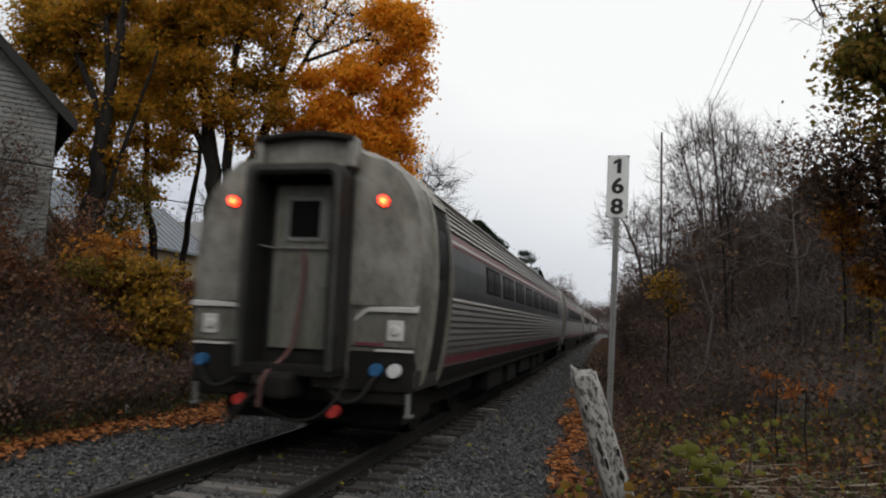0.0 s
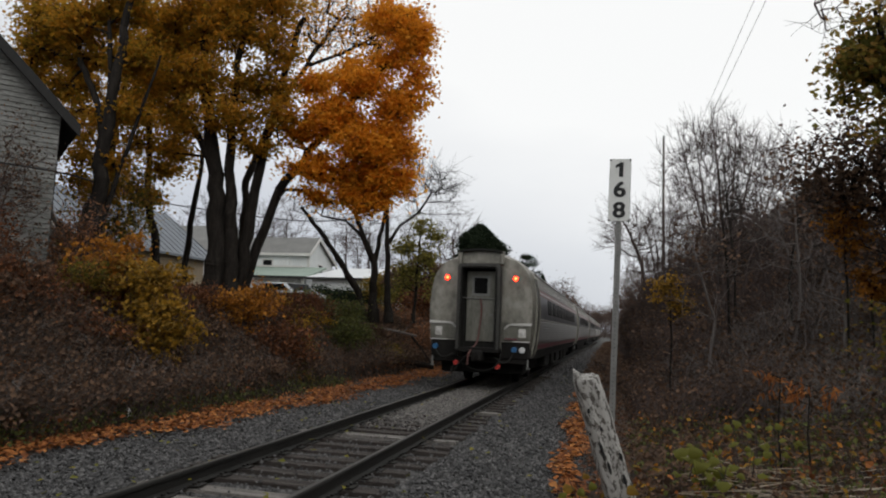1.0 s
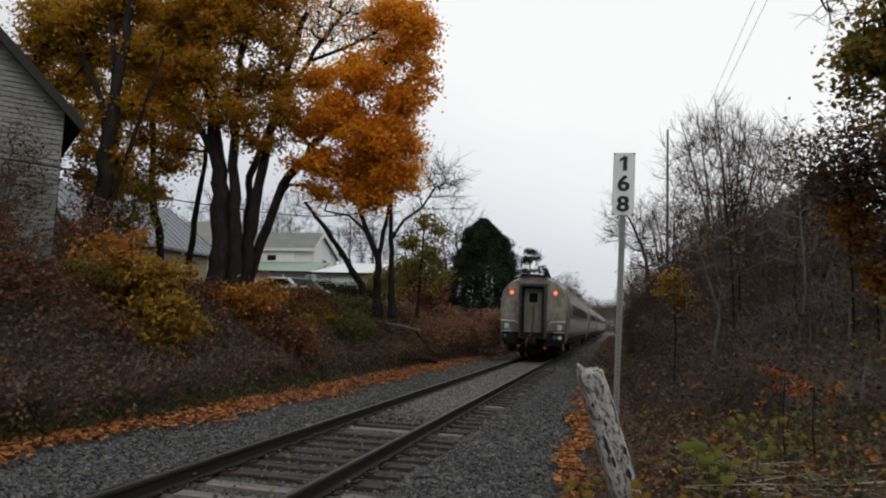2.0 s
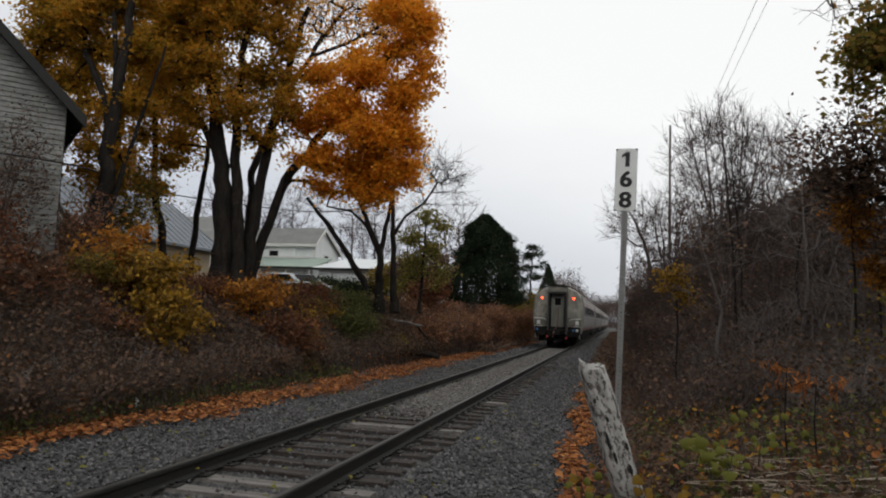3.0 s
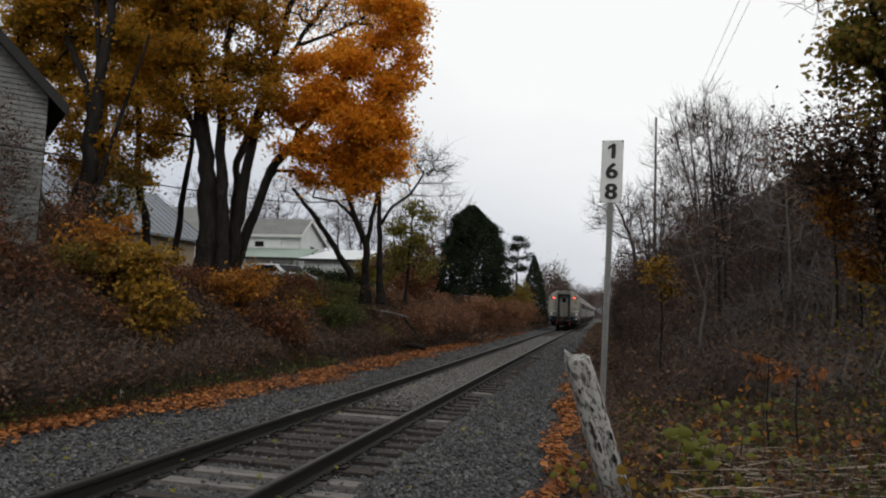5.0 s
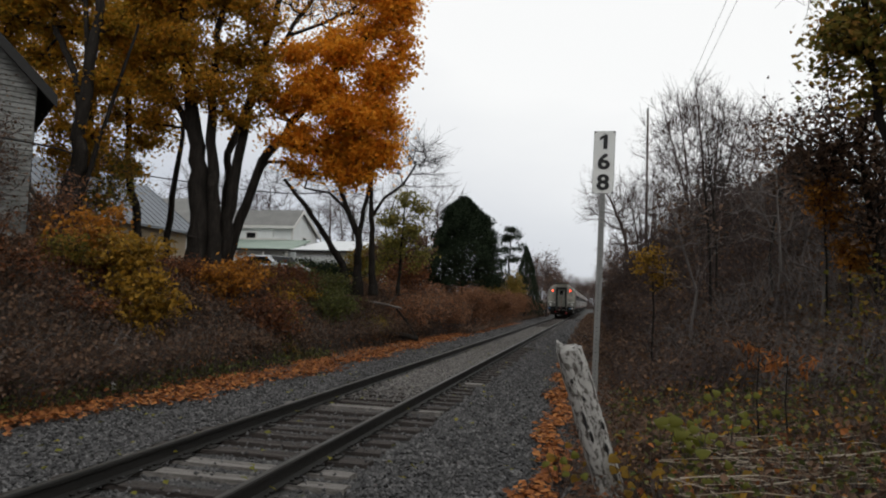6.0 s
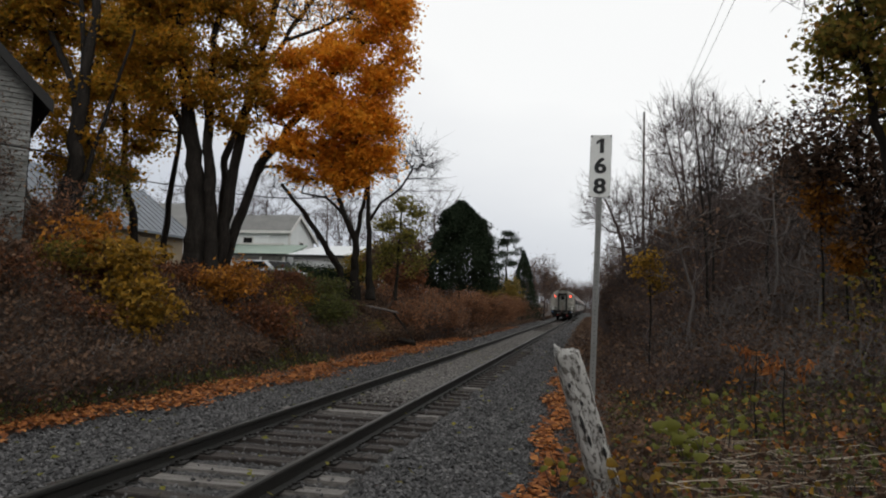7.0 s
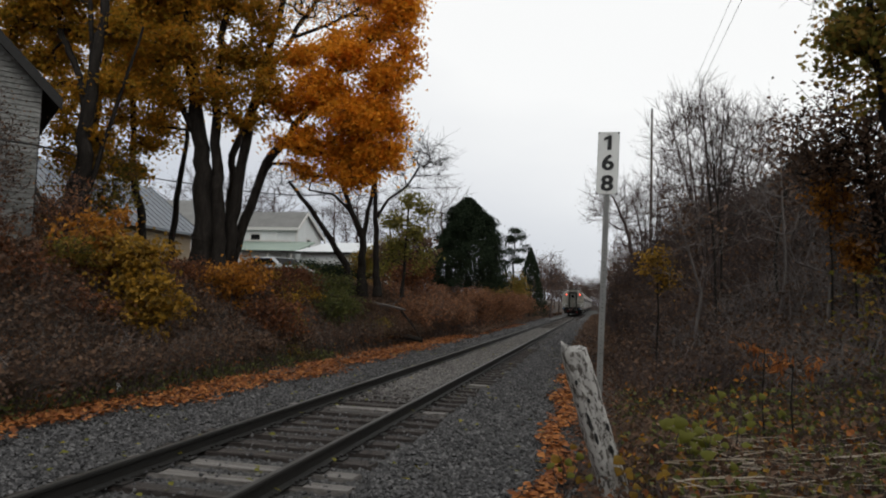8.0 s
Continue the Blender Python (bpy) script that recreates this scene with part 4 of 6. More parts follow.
plant("maple_tree", "large twin-stemmed maple with olive and amber leaves", "tree", 4,
      [([(-8.05, 19, 1.8), (-7.95, 19, 4.06), (-8.2, 19, 6.11), (-8.65, 19, 8.04), (-9.0, 19, 10.4)], 0.36, 0.12),
       ([(-7.45, 19, 1.8), (-7.52, 19, 4.06), (-7.78, 19, 6.28), (-7.8, 19, 8.02), (-7.6, 19, 10.6)], 0.22, 0.09),
       ([(-8.1, 19, 6.0), (-9.0, 18.8, 7.6), (-10.2, 18.8, 9.4)], 0.13, 0.04)],
      [((-10.3, 19, 10.78), (1.1, 0.9, 0.75)), ((-7.9, 19, 10.71), (1.2, 1.0, 0.75)), ((-6.43, 19, 10.17), (0.7, 0.6, 0.75)),
       ((-8.65, 18.5, 9.21), (1.25, 1.0, 0.6)), ((-6.97, 19.3, 8.88), (0.95, 0.8, 0.6)), ((-10.35, 19, 9.02), (0.8, 0.7, 0.48)),
       ((-7.78, 18.5, 7.77), (1.05, 0.9, 0.5)), ((-6.28, 19, 7.87), (0.62, 0.5, 0.5)), ((-9.15, 18.6, 7.41), (0.5, 0.4, 0.3)),
       ((-7.17, 19, 7.06), (0.5, 0.4, 0.22)), ((-6.7, 19.2, 7.0), (0.45, 0.4, 0.3)), ((-9.6, 18.9, 6.8), (0.5, 0.4, 0.32)), ((-9.9, 18.9, 8.1), (0.6, 0.5, 0.4)), ((-9.2, 19, 11.4), (1.4, 1.0, 0.7)), ((-7.0, 19, 11.6), (1.3, 1.0, 0.7)), ((-9.4, 18.6, 8.2), (0.7, 0.6, 0.35))],
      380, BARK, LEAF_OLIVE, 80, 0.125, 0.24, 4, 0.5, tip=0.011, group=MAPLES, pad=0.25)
plant("maple_tree", "maple with bright orange autumn crown on two leaning stems", "tree", 5,
      [([(-7.75, 19.6, 1.8), (-7.53, 19.5, 2.76), (-7.33, 19.5, 3.98), (-7.1, 19.5, 5.73), (-6.88, 19.5, 7.33), (-6.5, 19.7, 9.4), (-6.0, 19.8, 11.3)], 0.23, 0.08),
       ([(-7.8, 20, 1.8), (-7.53, 20, 2.79), (-7.18, 20, 4.04), (-6.89, 20, 4.93), (-6.62, 20, 5.83), (-5.5, 20.2, 7.4), (-4.4, 20.2, 8.6), (-3.2, 20.2, 10)], 0.20, 0.05)],
      [((-2.5, 20, 10.5), (0.66, 0.6, 0.85)), ((-3.3, 20.4, 11.5), (0.85, 0.75, 0.5)), ((-2.2, 20, 9.2), (0.36, 0.31, 0.5)), ((-3.3, 20.2, 9.9), (0.55, 0.5, 0.35)), ((-4.6, 20.4, 9.7), (0.6, 0.5, 0.3)),
       ((-3.94, 19.6, 9.02), (0.97, 0.82, 0.42)), ((-2.85, 20, 8.39), (0.72, 0.65, 0.65)), ((-4.72, 19.4, 7.93), (0.88, 0.74, 0.58)),
       ((-3.55, 19.5, 7.14), (1.04, 0.88, 0.61)), ((-2.7, 20, 7.16), (0.5, 0.5, 0.65)), ((-5.23, 19.5, 6.49), (0.85, 0.7, 0.45)),
       ((-4.06, 20.3, 6.21), (1.08, 0.92, 0.6)), ((-2.85, 20, 6.0), (0.6, 0.55, 0.5)), ((-5.4, 20, 5.6), (0.62, 0.53, 0.3)),
       ((-3.82, 20, 5.45), (0.79, 0.67, 0.3)), ((-5.84, 20.5, 9.43), (0.57, 0.49, 0.38)), ((-5.9, 19.8, 7.6), (0.5, 0.5, 0.5))],
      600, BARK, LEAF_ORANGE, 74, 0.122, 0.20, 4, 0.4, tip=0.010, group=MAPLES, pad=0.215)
plant("bare_tree", "half-bare dark tree behind the orange maple", "tree", 6,
      [([(-10.0, 24, 1.9), (-10.0, 24, 7.0), (-9.0, 24, 9.6), (-7.84, 24, 11.4), (-6.67, 24, 13.1)], 0.17, 0.06), ([(-7.84, 24, 11.4), (-6.2, 24, 11.9), (-4.8, 24, 12.6)], 0.07, 0.03)],
      [((-7.55, 24, 12.6), (1.1, 0.9, 1.0)), ((-5.74, 24, 12.5), (1.5, 1.2, 1.1)), ((-4.38, 24, 11.9), (1.0, 0.85, 0.9)), ((-6.73, 24, 14.4), (1.8, 1.5, 1.0))],
      300, BARK, LEAF_ORANGE, 9, 0.11, 0.3, 6, 0.7, tip=0.009, rise=0.5)
plant("multi_stem_tree", "low multi-stemmed tree with dark bare limbs", "tree", 7,
      [([(-5.75, 26, 1.9), (-5.99, 26, 2.98), (-6.88, 26, 4.29), (-7.78, 26, 5.42), (-8.61, 26, 6.29)], 0.17, 0.06),
       ([(-5.35, 26, 1.9), (-5.42, 26, 3.0), (-5.40, 26, 4.09), (-5.95, 26, 5.2), (-6.18, 26, 5.98), (-6.1, 26, 7.2)], 0.19, 0.06),
       ([(-5.42, 26.05, 4.0), (-5.15, 26.05, 5.5), (-5.05, 26.05, 6.7)], 0.11, 0.05),
       ([(-6.0, 26, 5.2), (-6.7, 26, 5.8), (-7.7, 26, 5.95)], 0.07, 0.03),
       ([(-4.72, 26, 1.9), (-4.80, 26, 3.0), (-4.86, 26, 4.4), (-5.0, 26, 6.0), (-4.95, 26, 7.3)], 0.16, 0.05),
       ([(-4.85, 26, 4.9), (-4.4, 26, 5.6), (-3.7, 26, 6.1), (-3.2, 26, 6.9)], 0.07, 0.02)],
      [((-4.2, 26, 7.5), (1.5, 1.3, 1.2)), ((-2.9, 26, 6.9), (0.9, 0.9, 1.1)), ((-6.4, 26, 6.9), (1.8, 1.3, 0.8)), ((-8, 26, 6.4), (1.0, 0.9, 0.5))],
      190, BARK, None, 0, 0.11, 0.3, 7, 0.8, tip=0.008)
plant("young_tree", "young tree with sparse dull green and yellow leaves", "tree", 8,
      [([(-5.4, 32, 1.9), (-5.35, 32, 4), (-5.2, 32, 6.4)], 0.09, 0.03)],
      [((-5.23, 32, 6.41), (0.58, 0.49, 0.45)), ((-4.45, 32, 6.06), (0.42, 0.36, 0.32)), ((-6.08, 32, 5.46), (0.58, 0.49, 0.45)), ((-4.84, 32, 4.93), (0.58, 0.49, 0.58)),
       ((-5.75, 32, 4.12), (0.68, 0.58, 0.68)), ((-4.52, 32, 3.61), (0.53, 0.45, 0.68)), ((-6.5, 32, 3.3), (0.47, 0.4, 0.53))], 120, BARK, LEAF_LIMB, 26, 0.15, 0.2, 4, 0.4, pad=0.2)


def evergreen(name, label, seed, x, y, top, width, count, size, power=1.0):
    rng = np.random.default_rng(seed)
    z0 = float(GX(x, y)) - 0.1
    t = empty(name, x, y, z0, label, "tree")
    h = top - z0
    bm = bmesh.new()
    rod(bm, (0, 0, 0), (0, 0, h * 0.97), 0.05 + h * 0.012, 0.015, 8)
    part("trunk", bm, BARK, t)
    f = rng.uniform(0.04, 1.0, count) ** 0.8
    lump = 1.0
    if power < 0.4:
        f = 0.16 + 0.84 * f
    az = rng.uniform(0, 2 * np.pi, count)
    if power < 0.4:
        lump = 1 + 0.42 * np.array([noise.noise(Vector((1.7 * math.cos(a), 1.7 * math.sin(a), 6 * q))) + 0.6 * noise.noise(Vector((4 * math.cos(a), 4 * math.sin(a), 13 * q))) for a, q in zip(az, f)])
    rr = width * lump * np.clip(1 - f ** (2.1 if power < 0.4 else 1.0), 0.02, 1) ** (0.62 if power < 0.4 else power) * (1 + 0.13 * np.sin(az * 3 + f * 9) + 0.10 * np.sin(az * 7 - f * 23) + rng.normal(0, 0.07, count)) * rng.uniform(0.45, 1.0, count) ** 0.4
    c = np.stack([np.cos(az) * rr, np.sin(az) * rr, f * h + rng.normal(0, 0.08, count)], 1)
    lv, lf = leaves(rng, c, size, -0.35, 0.5)
    raw("crown", lv, lf, NEEDLE, t, "dense dark sprays")
    k = rng.choice(count, 60)
    v, fc = tubes(np.stack([np.zeros(60), np.zeros(60), c[k, 2] - 0.1], 1), c[k], np.full(60, 0.02), np.full(60, 0.008), 4)
    raw("branch", v, fc, BARK, t)
    return t


evergreen("cedar_tree", "dense dark green rounded cedar beside the track", 21, -5.75, 50, 9.1, 2.95, 56000, 0.20, 0.36)
pine_z = float(GX(-4.7, 70)) - 0.1
plant("pine_tree", "thin pine with layered open branches", "tree", 22, [([(-4.9, 70, pine_z), (-4.75, 70, 5.5), (-4.6, 70, 9.3)], 0.14, 0.04)],
      [((-4.6, 70, 9.0), (0.6, 0.6, 0.5)), ((-5.2, 70, 8.1), (0.7, 0.7, 0.4)), ((-3.9, 70, 8.3), (0.6, 0.7, 0.45)), ((-5.4, 70, 6.9), (0.8, 0.8, 0.45)), ((-3.8, 70, 7.1), (0.8, 0.8, 0.45)), ((-4.3, 70, 6.0), (0.9, 0.8, 0.45)),
       ((-5.6, 70, 5.8), (0.7, 0.7, 0.3))], 90, BARK, NEEDLE, 26, 0.26, 0.16, 4, 0.3, droop=-0.2, broad=0.4)
evergreen("fir_tree", "narrow dark fir in the distance", 23, -3.6, 76, 7.6, 2.1, 8000, 0.22, 0.75)


plant("maple_tree", "broad maple behind the clapboard house with amber leaves", "tree", 9,
      [([(-15.2, 22.5, 2.0), (-15.0, 22.5, 6), (-14.6, 22.4, 9.5), (-14.2, 22.3, 12)], 0.22, 0.08)],
      [((-15.6, 22.2, 10.2), (2.4, 1.6, 1.8)), ((-12.6, 22, 11.3), (2.4, 1.6, 1.6)), ((-17.5, 22.5, 11.6), (2.2, 1.5, 1.8)), ((-13.6, 22, 8.8), (1.3, 1.2, 0.9))], 190, BARK, LEAF_OLIVE, 40, 0.14, 0.28, 4, 0.7, tip=0.012, group="maples on the bank")
plant("overhanging_tree", "bare dark branches reaching over the verge", "tree", 10,
      [([(9.3, 10, 0.4), (9.0, 10, 4.5), (8.2, 10, 6.3), (7.0, 10, 6.6), (6.2, 10, 6.3)], 0.09, 0.01)],
      [((6.5, 10, 6.2), (0.8, 0.6, 0.35)), ((7.4, 10, 6.5), (0.8, 0.6, 0.4))], 26, TWIG, None, 0, 0.1, 0.2, 3, 0.4, 0.005)
# bare trees behind the houses
for i, (x, y, h, w) in enumerate([(-20, 66, 14, 3.2), (-28, 64, 15, 3.4), (-34, 60, 14, 3.4), (-38, 54, 14, 3.4), (-11, 64, 13, 3.4), (-16, 68, 14, 3.6), (-24, 70, 15, 4.0), (-33, 66, 15, 4.0), (-42, 60, 16, 4)]):
    z0 = float(GX(x, y)) - 0.1
    plant("bare_tree", "bare grey tree behind the houses", "tree", 700 + i, [([(x, y, z0), (x + 0.3, y, h * 0.45), (x + 0.1, y, h * 0.8)], 0.17, 0.05), ([(x, y, z0 + 1.5), (x - 0.8, y, h * 0.5), (x - 1.3, y, h * 0.75)], 0.1, 0.03)],
          [((x, y, h * 0.68), (w, w * 0.8, h * 0.32))], 190, TWIG, None, 0, 0.2, 0.3, 8, 1.0, 0.012, "bare trees behind the houses")

# far trees along the track
for i, (x, y, h) in enumerate([(-2.6, 95, 8.5), (-4.8, 105, 9.0), (-3.2, 125, 8.0), (6.5, 70, 9.5), (6.0, 95, 10.0), (6.8, 120, 10), (-5.5, 150, 10), (6.2, 150, 11), (0.6, 190, 9), (3.5, 200, 10), (-2.5, 200, 10), (7, 190, 12)]):
    z0 = float(GX(x, y)) - 0.1
    plant("bare_tree", "distant bare grey tree along the railway", "tree", 40 + i, [([(x, y, z0), (x + 0.2, y, h * 0.5), (x, y, h * 0.8)], 0.14, 0.04)],
          [((x, y, h * 0.68), (2.2, 2.0, h * 0.3))], 110, TWIG, LEAF_BROWN, 2, 0.2, 0.3, 7, 1.0, 0.014, "distant bare trees")


def thicket(name, label, seed, xs, ys, height, bark, leaf, n_leaf, size, lean=0.35, radius=0.007, side_twigs=2, droop=0.3):
    """A mass of thin arching stems with leaves."""
    rng = np.random.default_rng(seed)
    n = len(xs)
    base = np.stack([xs, ys, GX(xs, ys) - 0.08], 1)
    h = height * rng.uniform(0.45, 1.15, n) if np.isscalar(height) else height * rng.uniform(0.6, 1.15, n)
    az = rng.uniform(0, 2 * np.pi, n)
    ln = lean * rng.uniform(0.2, 1.5, n)
    out = np.stack([np.cos(az), np.sin(az), np.zeros(n)], 1)
    p = [base]
    for f in (0.4, 0.75, 1.0):
        p.append(base + out * (ln * h * f ** 1.7)[:, None] + np.stack([np.zeros(n), np.zeros(n), h * (f - 0.18 * ln * f ** 3)], 1) + rng.normal(0, 0.04, (n, 3)) * h[:, None])
    sets = []
    rs = radius * rng.uniform(0.7, 1.5, n)
    for i in range(3):
        sets.append(tubes(p[i], p[i + 1], rs * (1 - 0.25 * i), rs * (0.75 - 0.2 * i), 3))
    cs = []
    for k in range(side_twigs):
        f = rng.uniform(0, 1, n)[:, None]
        a = p[1] + (p[3] - p[1]) * f
        d = rng.normal(0, 1, (n, 3)) + [0, 0, 0.5]
        d /= np.linalg.norm(d, axis=1, keepdims=True)
        e = a + d * (h * rng.uniform(0.15, 0.4, n))[:, None]
        sets.append(tubes(a, e, rs * 0.5, rs * 0.3, 3))
        cs.append(e)
    V, F, o = [], [], 0
    for v, f in sets:
        V.append(v), F.append(f + o)
        o += len(v)
    t = empty(name, 0, 0, 0, label, "undergrowth", kind="stuff")
    tagged(raw("stems", np.concatenate(V), np.concatenate(F), bark, t), kind="stuff")
    if n_leaf:
        k = rng.integers(0, n, n_leaf)
        f = rng.uniform(0.25, 1.1, n_leaf)[:, None]
        c = p[1][k] + (p[3][k] - p[1][k]) * f + rng.normal(0, 0.10, (n_leaf, 3))
        c[:, 2] = np.maximum(c[:, 2], GX(c[:, 0], c[:, 1]) + 0.02)
        v, fc = leaves(rng, c, size, droop)
        tagged(raw("leaves", v, fc, leaf, t), kind="stuff")
    return t


def spread(seed, n, x0, x1, y0, y1, bias=1.0):
    rng = np.random.default_rng(seed)
    return rng.uniform(x0, x1, n), y0 + (y1 - y0) * rng.uniform(0, 1, n) ** bias


# left bank undergrowth
thicket("bramble_thicket", "dark brown leafless brambles covering the bank", 60, *spread(60, 5600, -7.8, -4.1, 6, 34, 1.2), 0.78, BRAMBLE, LEAF_BROWN, 46000, 0.085, 0.7, 0.006, 4)
thicket("bramble_thicket", "rust and brown shrubs on top of the bank", 61, *spread(61, 2600, -11.5, -6.3, 7, 24, 1.1), 0.7, BRAMBLE, LEAF_RUST, 36000, 0.08, 0.6, 0.006, 4)
thicket("bramble_thicket", "brown brush along the far bank", 62, *spread(62, 3000, -7.0, -3.6, 32, 110, 1.3), 1.5, TWIG, LEAF_RUSSET, 30000, 0.12, radius=0.010, side_twigs=4)
thicket("dead_stems", "pale dead stems standing in the brambles of the bank", 65, *spread(65, 620, -7.4, -4.2, 6.5, 26, 1.1), 0.95, PALE_TWIG, None, 0, 0.1, 0.35, 0.006, 3)
thicket("caught_leaves", "orange leaves caught in the brambles of the bank", 66, *spread(66, 500, -7.0, -4.1, 6.5, 30, 1.2), 0.5, BRAMBLE, LITTER, 1700, 0.085, 0.5, 0.004, 1)
thicket("green_weeds", "low dull green weeds at the foot of the bank", 63, *spread(63, 700, -5.2, -4.0, 6, 20), 0.22, BRAMBLE, LEAF_GREEN, 5000, 0.07)


def bush(label, seed, x, y, w, h, leaf, count, per, size, bark=TWIG, lift=0.0, twigs=4, pad=0.0):
    rng = np.random.default_rng(seed)
    z0 = float(GX(x, y)) - 0.05
    stems = []
    for i in range(6):
        a = rng.uniform(0, 6.28)
        r = w * rng.uniform(0.2, 0.6)
        stems.append(([(x + 0.1 * math.cos(a), y + 0.1 * math.sin(a), z0), (x + r * 0.5 * math.cos(a), y + r * 0.5 * math.sin(a), z0 + h * 0.45),
                       (x + r * math.cos(a), y + r * math.sin(a), z0 + h * 0.8)], 0.022, 0.008))
    return plant("bush", label, "bush", seed, stems, [((x, y, z0 + h * 0.55 + lift), (w, w * 0.8, h * 0.45)), ((x + w * 0.4, y, z0 + h * 0.7 + lift), (w * 0.5, w * 0.5, h * 0.35)),
                 ((x - w * 0.5, y, z0 + h * 0.45), (w * 0.6, w * 0.6, h * 0.35))], count, bark, leaf, per, size, 0.2, twigs, 0.3, 0.005, pad=pad)


def bank_bushes():
    r = random.Random(77)
    kinds = [(LEAF_RUST, "low rust-leaved shrub on the bank"), (LEAF_BROWN, "low brown-leaved shrub on the bank"), (LEAF_YELLOW, "low amber-leaved shrub on the bank"),
             (LEAF_OLIVEDARK, "low olive-leaved shrub on the bank"), (LEAF_BROWN, "low brown-leaved shrub on the bank")]
    for i in range(34):
        y = 6.5 + 27 * (i / 34) ** 1.15 + r.uniform(-0.4, 0.4)
        x = -4.75 - r.uniform(0, 3.0)
        leaf, lab = r.choice(kinds if y > 12 else kinds[:2])
        bush(lab, 600 + i, x, y, r.uniform(0.45, 0.85), r.uniform(0.55, 1.15) * (1.0 if y < 15 else 0.62), leaf, 44, r.randint(24, 40), r.uniform(0.075, 0.10), BRAMBLE, pad=0.12)


bank_bushes()
YB = "bush with yellow and olive autumn leaves on the bank"
bush(YB, 70, -6.3, 13.3, 1.25, 1.75, LEAF_YELLOW, 85, 40, 0.125, pad=0.15)
bush(YB, 71, -5.5, 12.9, 0.85, 1.5, LEAF_YELLOW, 58, 38, 0.12, pad=0.15)
bush(YB, 72, -7.2, 13.4, 0.9, 1.6, LEAF_AMBER, 56, 34, 0.12, pad=0.15)
bush("bush with amber leaves under the maples", 73, -6.2, 17.6, 1.0, 1.5, LEAF_AMBER, 90, 30, 0.11, pad=0.15)
bush("brown twiggy shrub at the foot of a maple", 110, -9.5, 14.9, 0.9, 2.6, LEAF_RUSSET, 120, 10, 0.08, twigs=7)
bush("bush with rust leaves under the maples", 74, -5.2, 18.0, 0.9, 1.3, LEAF_RUST, 100, 24, 0.10)
bush("bush with orange brown leaves beside the house", 75, -9.6, 12.2, 0.9, 2.0, LEAF_RUST, 90, 16, 0.10)
bush("pinkish brown twiggy shrub beside the house", 76, -10.4, 13.2, 1.5, 4.1, LEAF_BROWN, 210, 9, 0.07, twigs=7)
bush("tall sparse shrub between the house and the maple", 85, -11.0, 18.2, 1.3, 4.2, LEAF_OLIVEDARK, 150, 14, 0.13, twigs=6)
bush("dark green clipped hedge shrub", 77, -6.6, 25.0, 1.5, 0.8, LEAF_GREEN, 130, 30, 0.09)
bush("dark green clipped hedge shrub", 78, -8.6, 26.0, 1.4, 0.7, LEAF_GREEN, 110, 30, 0.09)
bush("dark evergreen shrub on the slope", 88, -5.6, 23.3, 1.1, 1.2, LEAF_GREEN, 110, 50, 0.08)
bush("olive shrub mass beneath the thin pine", 111, -5.4, 69, 2.6, 3.9, LEAF_OLIVEDARK, 170, 40, 0.16)
for i, x in enumerate((-17.2, -15.3, -13.4, -11.6)):
    bush("dark clipped evergreen hedge before the outbuilding", 112 + i, x, 43.5, 1.2, 1.55, NEEDLE, 120, 36, 0.13)
bush("tall brown shrub behind the bank", 89, -7.5, 40, 2.0, 3.6, LEAF_BROWN, 150, 30, 0.17)
bush("tall olive shrub behind the bank", 87, -9.8, 42, 1.8, 3.0, LEAF_OLIVEDARK, 130, 30, 0.17)
bush("tall brown shrub behind the bank", 86, -6.4, 37, 1.2, 2.6, LEAF_RUST, 120, 26, 0.15)
bush("rust coloured shrub on the far bank", 79, -3.9, 36.0, 1.2, 2.0, LEAF_RUSSET, 120, 40, 0.09, twigs=7)
bush("amber shrub on the far bank", 80, -4.6, 30.5, 1.0, 1.7, LEAF_RUSSET, 100, 26, 0.09, twigs=7)
for i, (x, y) in enumerate([(-4.0, 43), (-3.8, 48), (-3.7, 53), (-4.0, 59), (-3.9, 66)]):
    bush("broad russet shrub on the far bank", 81 + i, x, y, 1.7, 2.6, LEAF_RUSSET, 150, 46, 0.10, twigs=8)

# right side: bare shrubs, brush and the leafy tree
BARE = "bare many-stemmed tree with fine grey twigs"
for i, (x, y, h, w) in enumerate([(6.9, 26, 9.6, 1.9), (8.6, 24, 8.8, 1.7), (5.7, 29, 8.4, 1.3)]):
    z0 = float(GX(x, y)) - 0.1
    rng_ = random.Random(200 + i)
    stems = []
    for k in range(4):
        a = rng_.uniform(0, 6.28)
        dx, dy = math.cos(a) * w * 0.7, math.sin(a) * w * 0.5
        stems.append(([(x + dx * 0.12, y + dy * 0.12, z0), (x + dx * 0.35, y + dy * 0.35, z0 + h * 0.3), (x + dx * 0.7, y + dy * 0.7, z0 + h * 0.6), (x + dx * 1.1, y + dy, h * 0.74)], 0.055, 0.012))
    plant("bare_tree", BARE, "tree", 200 + i, stems, [((x, y, h * 0.72), (w, w * 0.9, h * 0.27)), ((x, y, h * 0.5), (w * 1.15, w, h * 0.27))], 290, TWIG,
          None, 0, 0.09, 0.3, 8, 0.7, 0.006, "bare trees by the milepost")
plant("bare_tree", "bare grey tree leaning over the track", "tree", 210, [([(5.6, 34, 0.1), (5.3, 34, 3.5), (4.6, 34, 6.0), (3.9, 34, 7.4)], 0.12, 0.03)],
      [((3.9, 34, 6.6), (1.1, 1.2, 1.5)), ((5.0, 34, 6.2), (1.2, 1.2, 1.6))], 120, TWIG, None, 0, 0.1, 0.3, 7, 0.8, 0.009)
